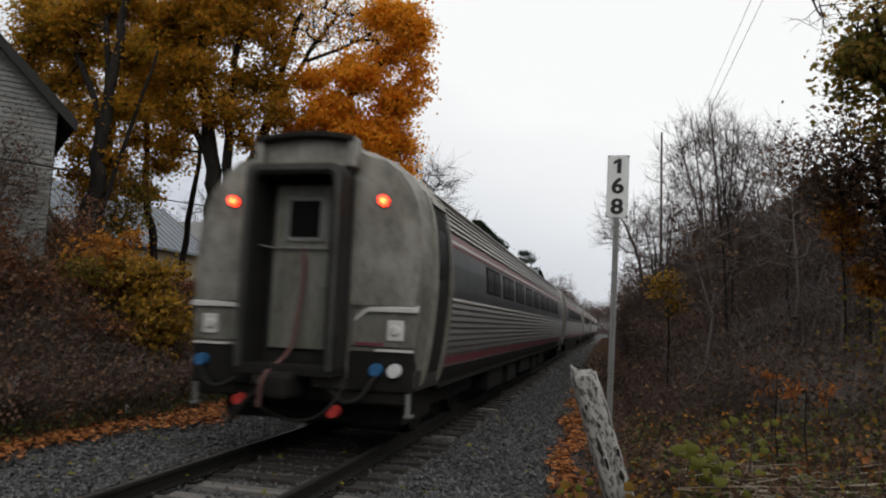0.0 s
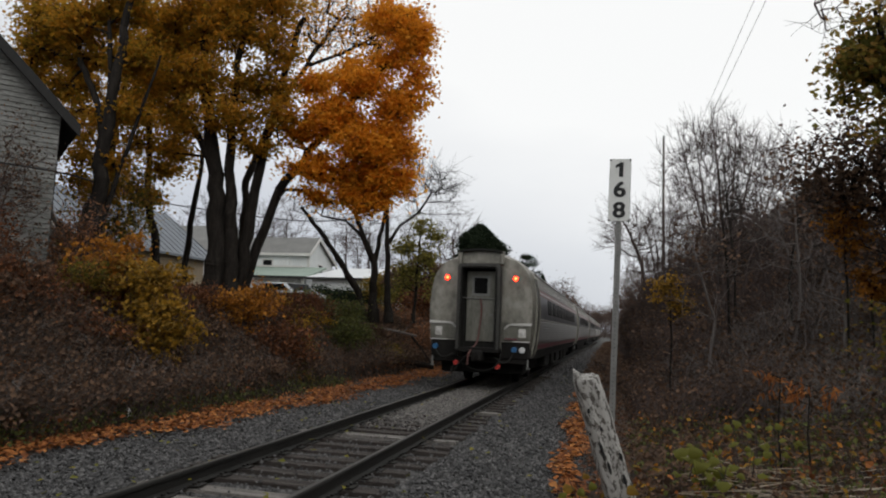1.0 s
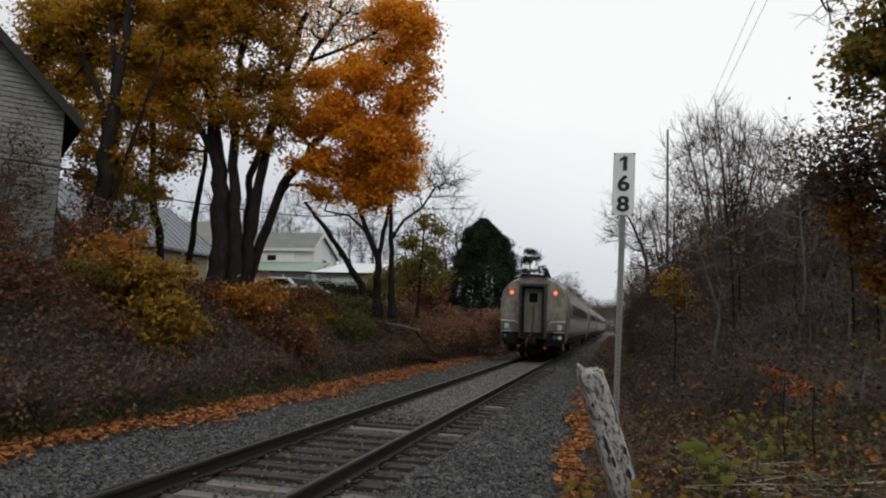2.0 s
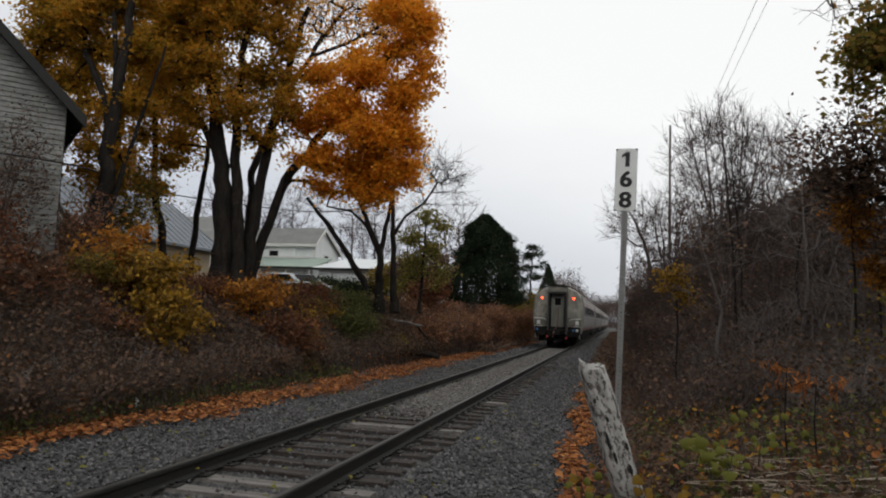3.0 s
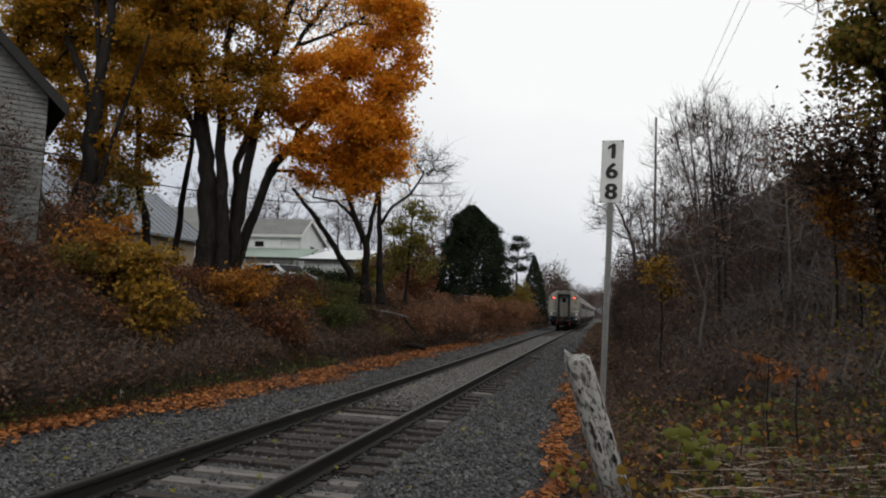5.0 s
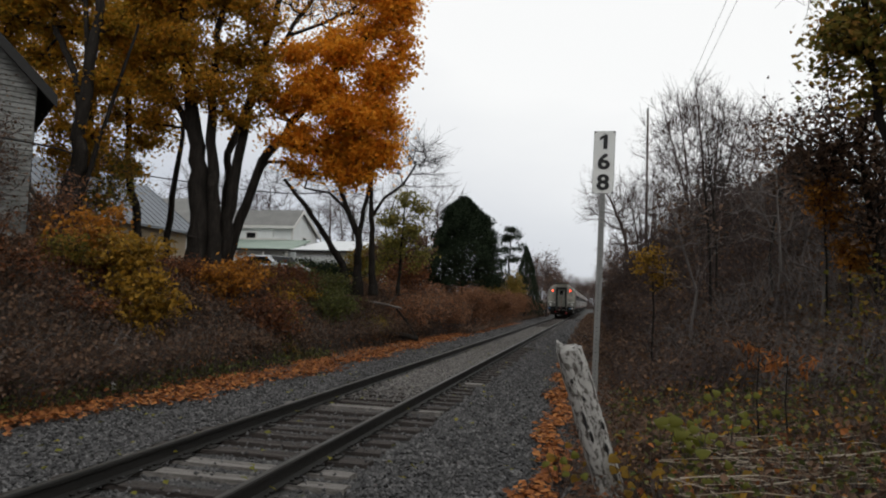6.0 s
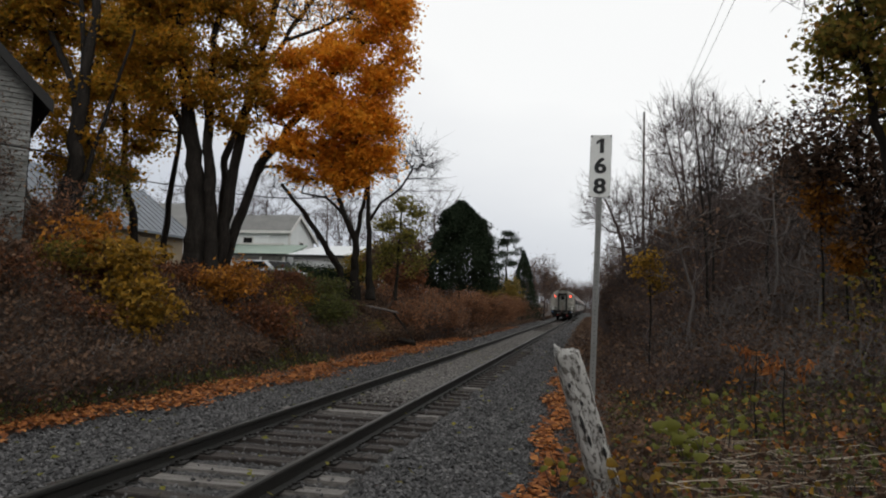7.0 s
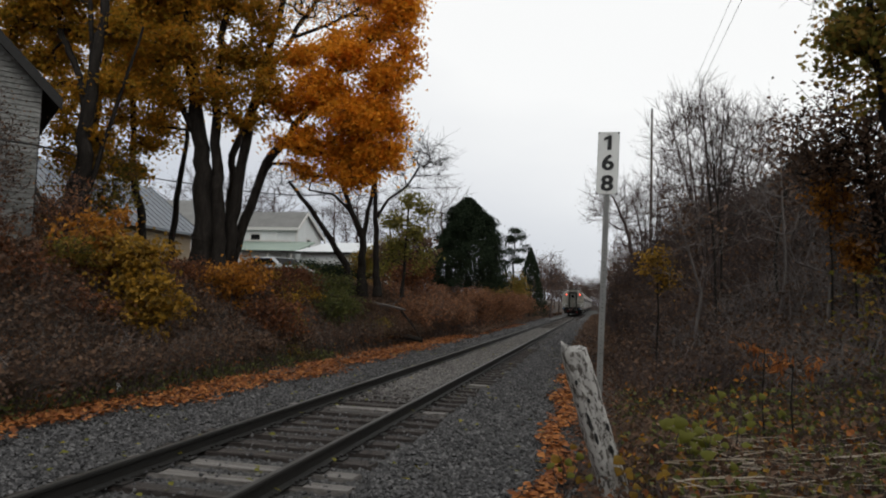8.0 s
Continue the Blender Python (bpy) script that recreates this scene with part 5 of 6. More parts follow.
plant("leafy_tree", "tree with thinning olive and russet leaves", "tree", 211,
      [([(8.2, 11.3, 0.4), (8.0, 11.2, 2.5), (7.6, 11.1, 4.6), (7.3, 11, 6.6)], 0.11, 0.03), ([(8.25, 11.4, 0.4), (8.6, 11.3, 3.0), (8.5, 11.2, 6.0)], 0.09, 0.03)],
      [((7.5, 11, 5.7), (0.9, 1.0, 0.9)), ((8.2, 11, 6.6), (1.3, 1.1, 0.9)), ((8.1, 11, 4.9), (1.1, 1.0, 0.8)), ((7.15, 11, 5.5), (0.45, 0.6, 0.35)), ((7.6, 11, 6.3), (0.7, 0.7, 0.5)), ((6.95, 11, 5.75), (0.35, 0.5, 0.4))], 210, BARK, LEAF_OLIVEDARK, 30, 0.11, 0.13, 4, 0.3, pad=0.16)
plant("leafy_tree", "russet-leaved small tree beside the brush", "tree", 212,
      [([(8.4, 13, 0.4), (8.2, 13, 2.5), (7.9, 13, 5.0)], 0.08, 0.03)],
      [((7.9, 13, 4.6), (1.3, 1.1, 1.0)), ((8.6, 13, 3.4), (1.2, 1.0, 1.1)), ((7.2, 13, 4.3), (0.7, 0.8, 0.5))], 200, BARK, LEAF_BROWN, 26, 0.10, 0.25, 5, 0.5)
for i, (x, y, z, r) in enumerate(((7.37, 13.0, 3.72, 0.34), (7.74, 13.0, 2.8, 0.26), (4.82, 16.2, 2.75, 0.36))):
    zb = float(GX(x, y)) - 0.08
    plant("sapling", "slim sapling still holding amber leaves in the brush", "sapling", 220 + i, [([(x, y, zb), (x + 0.05, y, z * 0.6), (x, y, z + 0.2)], 0.022, 0.008)],
          [((x, y, z), (r, r, r)), ((x + r * 0.5, y, z - r), (r * 0.7, r * 0.7, r * 0.6))], 40, BARK, LEAF_AMBER if i < 2 else LEAF_YELLOW, 22, 0.085, 0.12, 3, 0.25, 0.004, "leafy saplings in the brush", pad=0.11)
bush("olive-leaved shrub within the brush", 215, 7.6, 11.6, 0.5, 2.2, LEAF_OLIVEDARK, 22, 8, 0.10)
thicket("brush_thicket", "tall dense dark leafless brush beside the track", 90, *spread(90, 3600, 5.0, 12.5, 15, 34), 3.3, TWIG, LEAF_BROWN, 30000, 0.11, 0.42, 0.010, 6)
thicket("brush_thicket", "dark leafless brush beside the track", 91, *spread(91, 2600, 6.0, 13.0, 10.5, 17), 2.4, PALE_TWIG, LEAF_BROWN, 20000, 0.09, 0.4, 0.008, 5)
thicket("brush_thicket", "high dark brush below the bare trees", 97, *spread(97, 2600, 4.9, 10.5, 19, 29), 4.2, TWIG, LEAF_BROWN, 24000, 0.12, 0.35, 0.012, 7)
thicket("brush_thicket", "high dense brush closing the verge behind the milepost", 109, *spread(109, 1900, 4.6, 9.5, 28, 37), 5.6, TWIG, LEAF_BROWN, 46000, 0.10, 0.25, 0.012, 8)
plant("bare_tree", "bare tree with many upright fanning stems", "tree", 216,
      [([(6.45, 21, 0.2), (6.5, 21, 2.6), (6.1, 21, 4.9), (5.4, 21, 7.7)], 0.06, 0.01), ([(6.45, 21, 0.3), (6.5, 21, 3.3), (6.2, 21.2, 5.4), (5.85, 21.2, 8.0)], 0.055, 0.01),
       ([(6.5, 21, 0.3), (6.6, 20.8, 3.3), (6.5, 20.8, 6.0), (6.3, 20.8, 8.2)], 0.055, 0.01), ([(6.55, 21, 0.3), (6.85, 21, 4.9), (7.0, 21, 7.9)], 0.055, 0.01),
       ([(6.6, 21.1, 0.3), (7.14, 21.1, 5.3), (7.6, 21.1, 7.5)], 0.05, 0.01), ([(6.6, 21, 0.3), (7.3, 21, 3.9), (8.25, 21, 7.0)], 0.05, 0.01)],
      [((5.6, 21, 6.8), (0.7, 0.8, 1.0)), ((6.3, 21, 7.2), (0.7, 0.8, 1.1)), ((7.0, 21, 7.0), (0.7, 0.8, 1.0)), ((7.8, 21, 6.6), (0.7, 0.8, 0.9)), ((6.7, 21, 5.4), (1.3, 0.9, 0.9))],
      280, TWIG, None, 0, 0.1, 0.3, 8, 0.6, 0.006, "bare trees by the milepost", rise=0.75)
thicket("brush_thicket", "tall brush along the far side of the track", 92, *spread(92, 2600, 4.3, 9.0, 33, 120, 1.4), 4.2, TWIG, LEAF_BROWN, 12000, 0.16, 0.2, 0.018, 4)
thicket("weeds", "brown and russet weeds on the verge", 93, *spread(93, 5200, 4.1, 10.5, 5.2, 16, 1.2), 0.75, PALE_TWIG, LEAF_BROWN, 26000, 0.085, 0.8, 0.005, 3)
thicket("weeds", "yellow and olive leafed weeds on the verge", 94, *spread(94, 1500, 4.0, 9.0, 5.0, 13, 1.2), 0.7, BRAMBLE, LEAF_YELLOW, 900, 0.10, 0.5, 0.005, 2)
thicket("weeds", "amber and rust leafed weeds on the verge", 107, *spread(107, 1500, 4.2, 9.5, 8, 16), 0.9, TWIG, LEAF_AMBER, 1500, 0.09, 0.5, 0.005, 2)
thicket("weeds", "orange-brown leafed weeds on the verge", 108, *spread(108, 900, 4.0, 8.5, 5.2, 11), 0.5, PALE_TWIG, LITTER, 1900, 0.095, 0.6, 0.005, 2)
thicket("weeds", "dull green weeds on the verge", 95, *spread(95, 900, 4.0, 8.0, 5.5, 14), 0.8, BRAMBLE, LEAF_GREEN, 4200, 0.07, 0.4, 0.005, 2)
thicket("brush_thicket", "brown brush at the foot of the milepost", 96, *spread(96, 1500, 4.1, 6.0, 12, 34), 1.5, TWIG, LEAF_BROWN, 8000, 0.09, 0.35, 0.008, 3)


thicket("brush_thicket", "upright pale grey stems in the brush", 99, *spread(99, 420, 4.9, 9.5, 13.5, 20), 2.7, PALE_TWIG, None, 0, 0.1, 0.16, 0.011, 3)
thicket("tree_belt", "grey belt of bare trees far down the railway", 101, *spread(101, 2600, -70, 70, 235, 300), 11.0, TWIG, LEAF_BROWN, 9000, 0.5, 0.2, 0.06, 5)
# Next three belts are unseen, added so the train's steel reflects something dark.
thicket("tree_belt", "unseen trees added behind the viewpoint to darken reflections, bank side", 102, *spread(102, 1500, -16, -5, -45, 2), 6.0, BRAMBLE, LEAF_RUST, 16000, 0.28, 0.25, 0.03, 5)
thicket("tree_belt", "unseen brush added behind the viewpoint to darken reflections, verge side", 103, *spread(103, 1500, 6, 16, -45, 4), 6.0, BRAMBLE, LEAF_RUST, 16000, 0.28, 0.25, 0.03, 5)
thicket("tree_belt", "unseen line of trees added far behind to darken reflections", 104, *spread(104, 1500, -60, 60, -85, -60), 12.0, BRAMBLE, LEAF_RUST, 20000, 0.5, 0.25, 0.07, 5)
thicket("dry_grass", "dry grass creeping over the far ballast edge", 105, *spread(105, 3400, 2.5, 4.6, 24, 130, 1.3), 0.5, TWIG, LEAF_BROWN, 9000, 0.12, 0.7, 0.006, 1)
thicket("dry_grass", "dry grass along the foot of the far bank", 106, *spread(106, 2200, -4.0, -2.7, 36, 130, 1.3), 0.45, TWIG, LEAF_BROWN, 6000, 0.12, 0.7, 0.006, 1)
SAPLING = "slender bare sapling standing in the brush"
for i, (x, y, h) in enumerate([(5.4, 15.5, 4.2), (6.2, 17, 5.6), (7.0, 15.5, 5.2), (7.8, 17.5, 6.0), (8.6, 15, 5.4), (6.6, 19.5, 6.4), (8.9, 19, 6.2), (9.6, 16.5, 5.6), (7.4, 13.4, 4.4), (8.2, 12.6, 4.2)]):
    z0 = float(GX(x, y)) - 0.1
    q = random.Random(900 + i)
    plant("sapling", SAPLING, "sapling", 900 + i, [([(x, y, z0), (x + q.uniform(-.3, .3), y, h * 0.5), (x + q.uniform(-.6, .6), y, h)], 0.045, 0.012)],
          [((x, y, h * 0.75), (0.7, 0.6, h * 0.3))], 40, BARK if i % 2 else PALE_TWIG, LEAF_BROWN if i % 3 == 0 else None, 3, 0.1, 0.15, 5, 0.5, 0.006, "saplings in the brush")
thicket("dry_grass", "short dry grass and dirt along the ballast edge", 98, *spread(98, 2600, 3.25, 4.4, 5, 45, 1.5), 0.22, BRAMBLE, LEAF_BROWN, 6000, 0.06, 0.8, 0.003, 1)


# ---- litter, stones ----
def scatter_leaves(name, label, seed, n, xs, ys, mat, size, lift=0.03):
    rng = np.random.default_rng(seed)
    c = np.stack([xs, ys, GX(xs, ys) + lift + rng.uniform(0, 0.03, len(xs))], 1)
    v, f = leaves(rng, c, size, 0, 0.9, True)
    return tagged(raw(name, v, f, mat), label, "fallen leaves", kind="stuff")


def strips():
    rng = np.random.default_rng(300)
    n = 15000
    y = 5.0 + 55 * rng.uniform(0, 1, n) ** 1.6
    edge = -3.55 + 0.75 * smooth_step(6, 16, y) + 0.18 * np.sin(y * 1.3) + 0.12 * np.sin(y * 3.1)
    x = edge - np.abs(rng.normal(0, 0.62, n)) + rng.normal(0, 0.22, n)
    scatter_leaves("fallen_leaves", "drift of orange maple leaves along the ballast edge", 301, n, x, y, LITTER, 0.095)
    n = 2000
    y = 4.5 + 17 * rng.uniform(0, 1, n) ** 1.3
    x = 3.17 + 0.10 * np.sin(y * 1.7) + rng.normal(0, 0.14, n) * (0.75 + 0.25 * np.sin(y * 2.3)) - 0.02 * (y - 5)
    scatter_leaves("fallen_leaves", "orange leaves drifted beside the old post", 302, n, x, y, LITTER, 0.11)
    n = 260
    x, y = rng.uniform(-3.2, 3.0, n), 4 + 26 * rng.uniform(0, 1, n) ** 1.4
    scatter_leaves("fallen_leaves", "scattered pale leaves on the ballast and ties", 303, n, x, y, LEAF_LIME, 0.085, 0.04)
    n = 14000
    x, y = rng.uniform(-9, -4.2, n), 6 + 30 * rng.uniform(0, 1, n) ** 1.3
    scatter_leaves("fallen_leaves", "brown leaf litter on the bank", 304, n, x, y, LEAF_BROWN, 0.085)
    n = 9000
    x, y = rng.uniform(3.2, 9.5, n), -8 + 31 * rng.uniform(0, 1, n) ** 1.3
    scatter_leaves("fallen_leaves", "brown leaf litter on the verge", 305, n, x, y, LEAF_RUST, 0.09)


def stones(name, label, seed, x, y, size, mat, lift=0.0):
    rng = np.random.default_rng(seed)
    n = len(x)
    base = np.array([[1, 0, 0], [-1, 0, 0], [0, 1, 0], [0, -1, 0], [0, 0, 1], [0, 0, -1]], float)
    tri = np.array([[0, 2, 4], [2, 1, 4], [1, 3, 4], [3, 0, 4], [2, 0, 5], [1, 2, 5], [3, 1, 5], [0, 3, 5]])
    v = base[None] * rng.uniform(0.6, 1.2, (n, 6, 1)) + rng.normal(0, 0.18, (n, 6, 3))
    v *= (size * rng.uniform(0.5, 1.3, n))[:, None, None] * np.array([1, 1, 0.75])
    a = rng.uniform(0, 6.28, n)
    t = rng.normal(0, 0.5, n)
    ca, sa, ct, st = np.cos(a)[:, None], np.sin(a)[:, None], np.cos(t)[:, None], np.sin(t)[:, None]
    X, Y, Z = v[..., 0], v[..., 1], v[..., 2]
    Y, Z = Y * ct - Z * st, Y * st + Z * ct
    X, Y = X * ca - Y * sa, X * sa + Y * ca
    c = np.stack([x, y, GX(x, y) + lift + rng.uniform(-0.4, 0.3, n) * size], 1)
    verts = (np.stack([X, Y, Z], -1) + c[:, None]).reshape(-1, 3)
    faces = (tri[None] + (np.arange(n) * 6)[:, None, None]).reshape(-1, 3)
    return tagged(raw(name, verts, faces, mat), label, "ballast", kind="stuff")


def ballast_stones():
    rng = np.random.default_rng(310)
    n = 64000
    y = 3.2 + 27 * rng.uniform(0, 1, n) ** 1.7
    side = rng.uniform(0, 1, n) < 0.5
    x = np.where(side, rng.uniform(-3.75, -0.85, n), rng.uniform(0.85, 3.45, n))
    on_tie = np.abs(x) < 1.36
    stones("ballast_stones", "loose grey ballast stones", 311, x[~on_tie], y[~on_tie], 0.029, STONE, -0.03)
    k = on_tie & (rng.uniform(0, 1, n) < 0.7)
    stones("ballast_stones", "grey ballast stones between the tie ends", 312, x[k], y[k], 0.030, STONE, -0.055)
    n = 15000
    y = 4.0 + 12 * rng.uniform(0, 1, n)
    x = rng.uniform(-0.66, 0.66, n)
    stones("ballast_stones", "dusty stones between the ties", 313, x, y, 0.03, STONE, -0.06)
    n = 15000
    y = 28 + 55 * rng.uniform(0, 1, n) ** 1.4
    x = np.where(rng.uniform(0, 1, n) < 0.5, rng.uniform(-3.3, -0.85, n), rng.uniform(0.85, 3.0, n))
    stones("ballast_stones", "grey ballast stones farther down the line", 316, x, y, 0.055, STONE, -0.03)
    n = 14000
    y = rng.uniform(-9, 3.4, n)
    x = rng.uniform(-3.75, 3.45, n)
    stones("ballast_stones", "grey ballast stones beside the viewpoint", 317, x, y, 0.036, STONE, -0.035)
    n = 1300
    x, y = rng.uniform(-1.3, 1.3, n), 4.0 + 18 * rng.uniform(0, 1, n) ** 1.4
    stones("ballast_stones", "stray stones lying on the ties", 315, x, y, 0.022, STONE, 0.012)
    n = 24000
    y = 11.5 + 40 * rng.uniform(0, 1, n) ** 1.5
    x = rng.uniform(-0.66, 0.66, n)
    keep = rng.uniform(0, 1, n) < smooth_step(11.5, 16, y)
    stones("ballast_stones", "pale ballast stones filled between the rails", 314, x[keep], y[keep], 0.034, STONE_PALE, 0.0)


strips()
ballast_stones()


# ---- houses ----
def clapboards(bm, x0, x1, z0, z1, y, out, pitch=0.125, roof=None, along="x"):
    """Lapped boards on a wall; roof(x) gives the height where the gable cuts them."""
    z = z0
    while z < z1:
        zt = min(z + pitch, z1)
        a, b = x0, x1
        if roof:
            while a < x1 and roof(a) < zt:
                a += 0.05
            while b > x0 and roof(b) < zt:
                b -= 0.05
        if b - a > 0.1:
            pts = [(a, y + out * 0.034, z), (b, y + out * 0.034, z), (b, y + out * 0.004, zt), (a, y + out * 0.004, zt)]
            if along == "y":
                pts = [(q[1], q[0], q[2]) for q in pts]
            vs = [bm.verts.new(p) for p in pts]
            low = [bm.verts.new(p) for p in ([(a, y, z), (b, y, z)] if along == "x" else [(y, a, z), (y, b, z)])]
            bm.faces.new(vs), bm.faces.new((low[0], low[1], vs[1], vs[0]))
        z = zt


def pitched(name, label, category, x0, x1, y0, y1, base, eave, ridge, wall, roof_mat, ridge_along, over=0.35, boards=None, trim=None, turn=0):
    """A house with a pitched roof: walls, lapped boards, two roof slabs, trim boards."""
    h = empty(name, (x0 + x1) / 2, (y0 + y1) / 2, base, label, category)
    ox, oy, oz = h.location
    lx0, lx1, ly0, ly1, e, r = x0 - ox, x1 - ox, y0 - oy, y1 - oy, eave - base, ridge - base
    if ridge_along == "y":
        core = prism([(lx0, -0.5), (lx1, -0.5), (lx1, e), (0, r - 0.05), (lx0, e)], ly0, ly1)
        half, run0, run1 = lx1, ly0 - over, ly1 + over
    else:
        core = prism([(ly0, -0.5), (ly1, -0.5), (ly1, e), (0, r - 0.05), (ly0, e)], lx0, lx1, "x")
        half, run0, run1 = ly1, lx0 - over, lx1 + over
    part("wall", core, wall, h)
    h.rotation_euler = (0, 0, radians(turn))
    slope = (r - e) / half
    for s in (-1, 1):
        pts = [(0, r), (s * (half + over), e - slope * over), (s * (half + over), e - slope * over + 0.13), (0, r + 0.15)]
        part("roof", prism(pts, run0, run1, "y" if ridge_along == "y" else "x"), roof_mat, h, "pitched roof slope")
        if trim:
            for a, b in ((run0 - 0.03, run0 + 0.02), (run1 - 0.02, run1 + 0.03)):
                t = [(0, r - 0.12), (s * (half + over + 0.02), e - slope * over - 0.14), (s * (half + over + 0.02), e - slope * over + 0.16), (0, r + 0.19)]
                part("rake_board", prism(t, a, b, "y" if ridge_along == "y" else "x"), trim, h)
    if boards:
        bm = bmesh.new()
        gable = (lambda q: r - 0.05 - abs(q) * (r - 0.05 - e) / half)
        if ridge_along == "y":
            clapboards(bm, lx0, lx1, 0, r, ly0, -1, roof=gable)
            clapboards(bm, ly0, ly1, 0, e, lx1, 1, along="y")
        else:
            clapboards(bm, lx0, lx1, 0, e, ly0, -1)
            clapboards(bm, ly0, ly1, 0, r, lx1, 1, roof=gable, along="y")
        tagged(part("clapboard", bm, boards, h, "lapped horizontal boards"), kind="stuff")
    return h


def window_on(h, x, z, w, t, face, at, frame_mat=STRIPE_WHITE):
    """A sash window on the wall that faces -y or +x, in the house's own space."""
    def bar(a0, a1, z0, z1, d0, d1):
        return boxed(a0, a1, at - d1, at - d0, z0, z1) if face == "-y" else boxed(at + d0, at + d1, a0, a1, z0, z1)
    f = part("window", bar(x - w / 2 - 0.09, x + w / 2 + 0.09, z - 0.09, z + t + 0.09, 0.0, 0.05), frame_mat, h, "white sash window frame")
    part("pane", bar(x - w / 2, x + w / 2, z, z + t / 2 - 0.02, 0.045, 0.056), GLASS_DARK, f)
    part("pane", bar(x - w / 2, x + w / 2, z + t / 2 + 0.02, z + t, 0.045, 0.056), GLASS_DARK, f)
    part("sill", bar(x - w / 2 - 0.14, x + w / 2 + 0.14, z - 0.14, z - 0.09, 0.0, 0.1), frame_mat, f)


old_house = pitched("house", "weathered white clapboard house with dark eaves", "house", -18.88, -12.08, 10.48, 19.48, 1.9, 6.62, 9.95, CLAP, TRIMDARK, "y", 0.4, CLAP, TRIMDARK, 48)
window_on(old_house, -1.6, 1.2, 0.9, 1.5, "-y", -4.52)
annex = pitched("house_extension", "pale grey-green extension behind the clapboard house", "house", -24.0, -18.9, 23.0, 24.6, 2.2, 5.2, 6.2, WHITEWALL, SHINGLE, "x", 0.2, CLAP)
window_on(annex, 1.9, 1.5, 0.7, 0.9, "-y", -0.82)
barn = pitched("barn", "beige barn with a blue-grey metal roof", "barn", -24.6, -18.5, 25, 35, 2.2, 5.2, 7.5, BEIGE, METALROOF, "y", 0.5, BEIGE, TRIMDARK)
for i in range(20):
    seam = bmesh.new()
    y = -5.4 + i * 0.57
    a, b = Vector((0.03, y, 5.47)), Vector((3.5, y, 2.82))
    rod(seam, a, b, 0.02, 0.02, 6)
    part("roof_seam", seam, METALROOF, barn)


def slab_roof(h, outline, x0, x1, mat, label):
    """A roof slope of even thickness along x: outline is its upper line (y, z) from ridge to eave."""
    (ya, za), (yb, zb) = outline
    part("roof", prism([(ya, za), (yb, zb), (yb, zb - 0.14), (ya, za - 0.14)], x0, x1, "x"), mat, h, label)


def saltbox_house():
    """White house whose front slope is short and whose rear slope runs lower."""
    h = empty("house", -23.0, 52, 2.4, "white two-storey house with grey shingle roof", "house")
    body = [(0, -0.5), (4.9, -0.5), (4.9, 4.3), (1.4, 6.0), (0, 4.85)]
    part("wall", prism(body, -4.5, 3.15, "x"), WHITEWALL, h)
    slab_roof(h, ((1.4, 6.18), (-0.35, 4.75)), -4.8, 3.4, SHINGLE, "short front roof slope")
    slab_roof(h, ((1.4, 6.18), (5.2, 4.32)), -4.8, 3.4, SHINGLE, "long rear roof slope")
    for a, b in (((1.4, 6.2), (-0.4, 4.72)), ((1.4, 6.2), (5.25, 4.28))):
        part("rake_board", prism([a, b, (b[0], b[1] - 0.3), (a[0], a[1] - 0.3)], 3.4, 3.46, "x"), STRIPE_WHITE, h, "white rake board")
    part("fascia", boxed(-4.8, 3.4, -0.42, -0.355, 4.5, 4.72), STRIPE_WHITE, h, "white eave board")
    part("dormer_wall", boxed(-3.4, 1.5, -0.12, 0.2, 2.2, 4.6, 0.01), WHITEWALL, h, "projecting white wall bay")
    boards = bmesh.new()
    clapboards(boards, -4.5, 3.15, 0, 4.7, 0, -1, pitch=0.16)
    tagged(part("clapboard", boards, WHITEWALL, h, "lapped horizontal boards"), kind="stuff")
    part("corner_board", boxed(3.02, 3.2, -0.06, 0.1, 0, 4.7), STRIPE_WHITE, h)
    window_on(h, -0.35, 3.15, 0.75, 1.0, "-y", -0.13)
    window_on(h, -4.0, 3.15, 0.7, 1.0, "-y", -0.04)
    window_on(h, 2.2, 3.2, 0.7, 0.75, "+x", 3.16)
    return h


saltbox_house()


def porch_roof():
    p = empty("porch", -21.5, 48.5, 2.4, "porch with a faded green roof against the white house", "porch")
    part("wall", prism([(0.5, -0.5), (3.44, -0.5), (3.44, 3.2), (0.5, 2.55)], -3.6, 2.9, "x"), WHITEWALL, p)
    slab_roof(p, ((3.45, 3.62), (-0.1, 2.68)), -3.9, 3.2, GREENROOF, "faded green roof slope")
    part("flashing", boxed(-2.6, 1.2, 3.2, 3.46, 3.58, 3.72, 0.01), STRIPE_WHITE, p, "white flashing along the wall")
    part("eave_board", boxed(-3.9, 3.2, -0.16, -0.105, 2.5, 2.66), TRIMDARK, p)
    window_on(p, -0.5, 0.7, 0.8, 1.0, "-y", 0.48)
    for x in (-3.5, -1.3, 0.9, 2.8):
        part("porch_post", boxed(x - 0.07, x + 0.07, 0.0, 0.14, -0.5, 2.6), STRIPE_WHITE, p)


porch_roof()


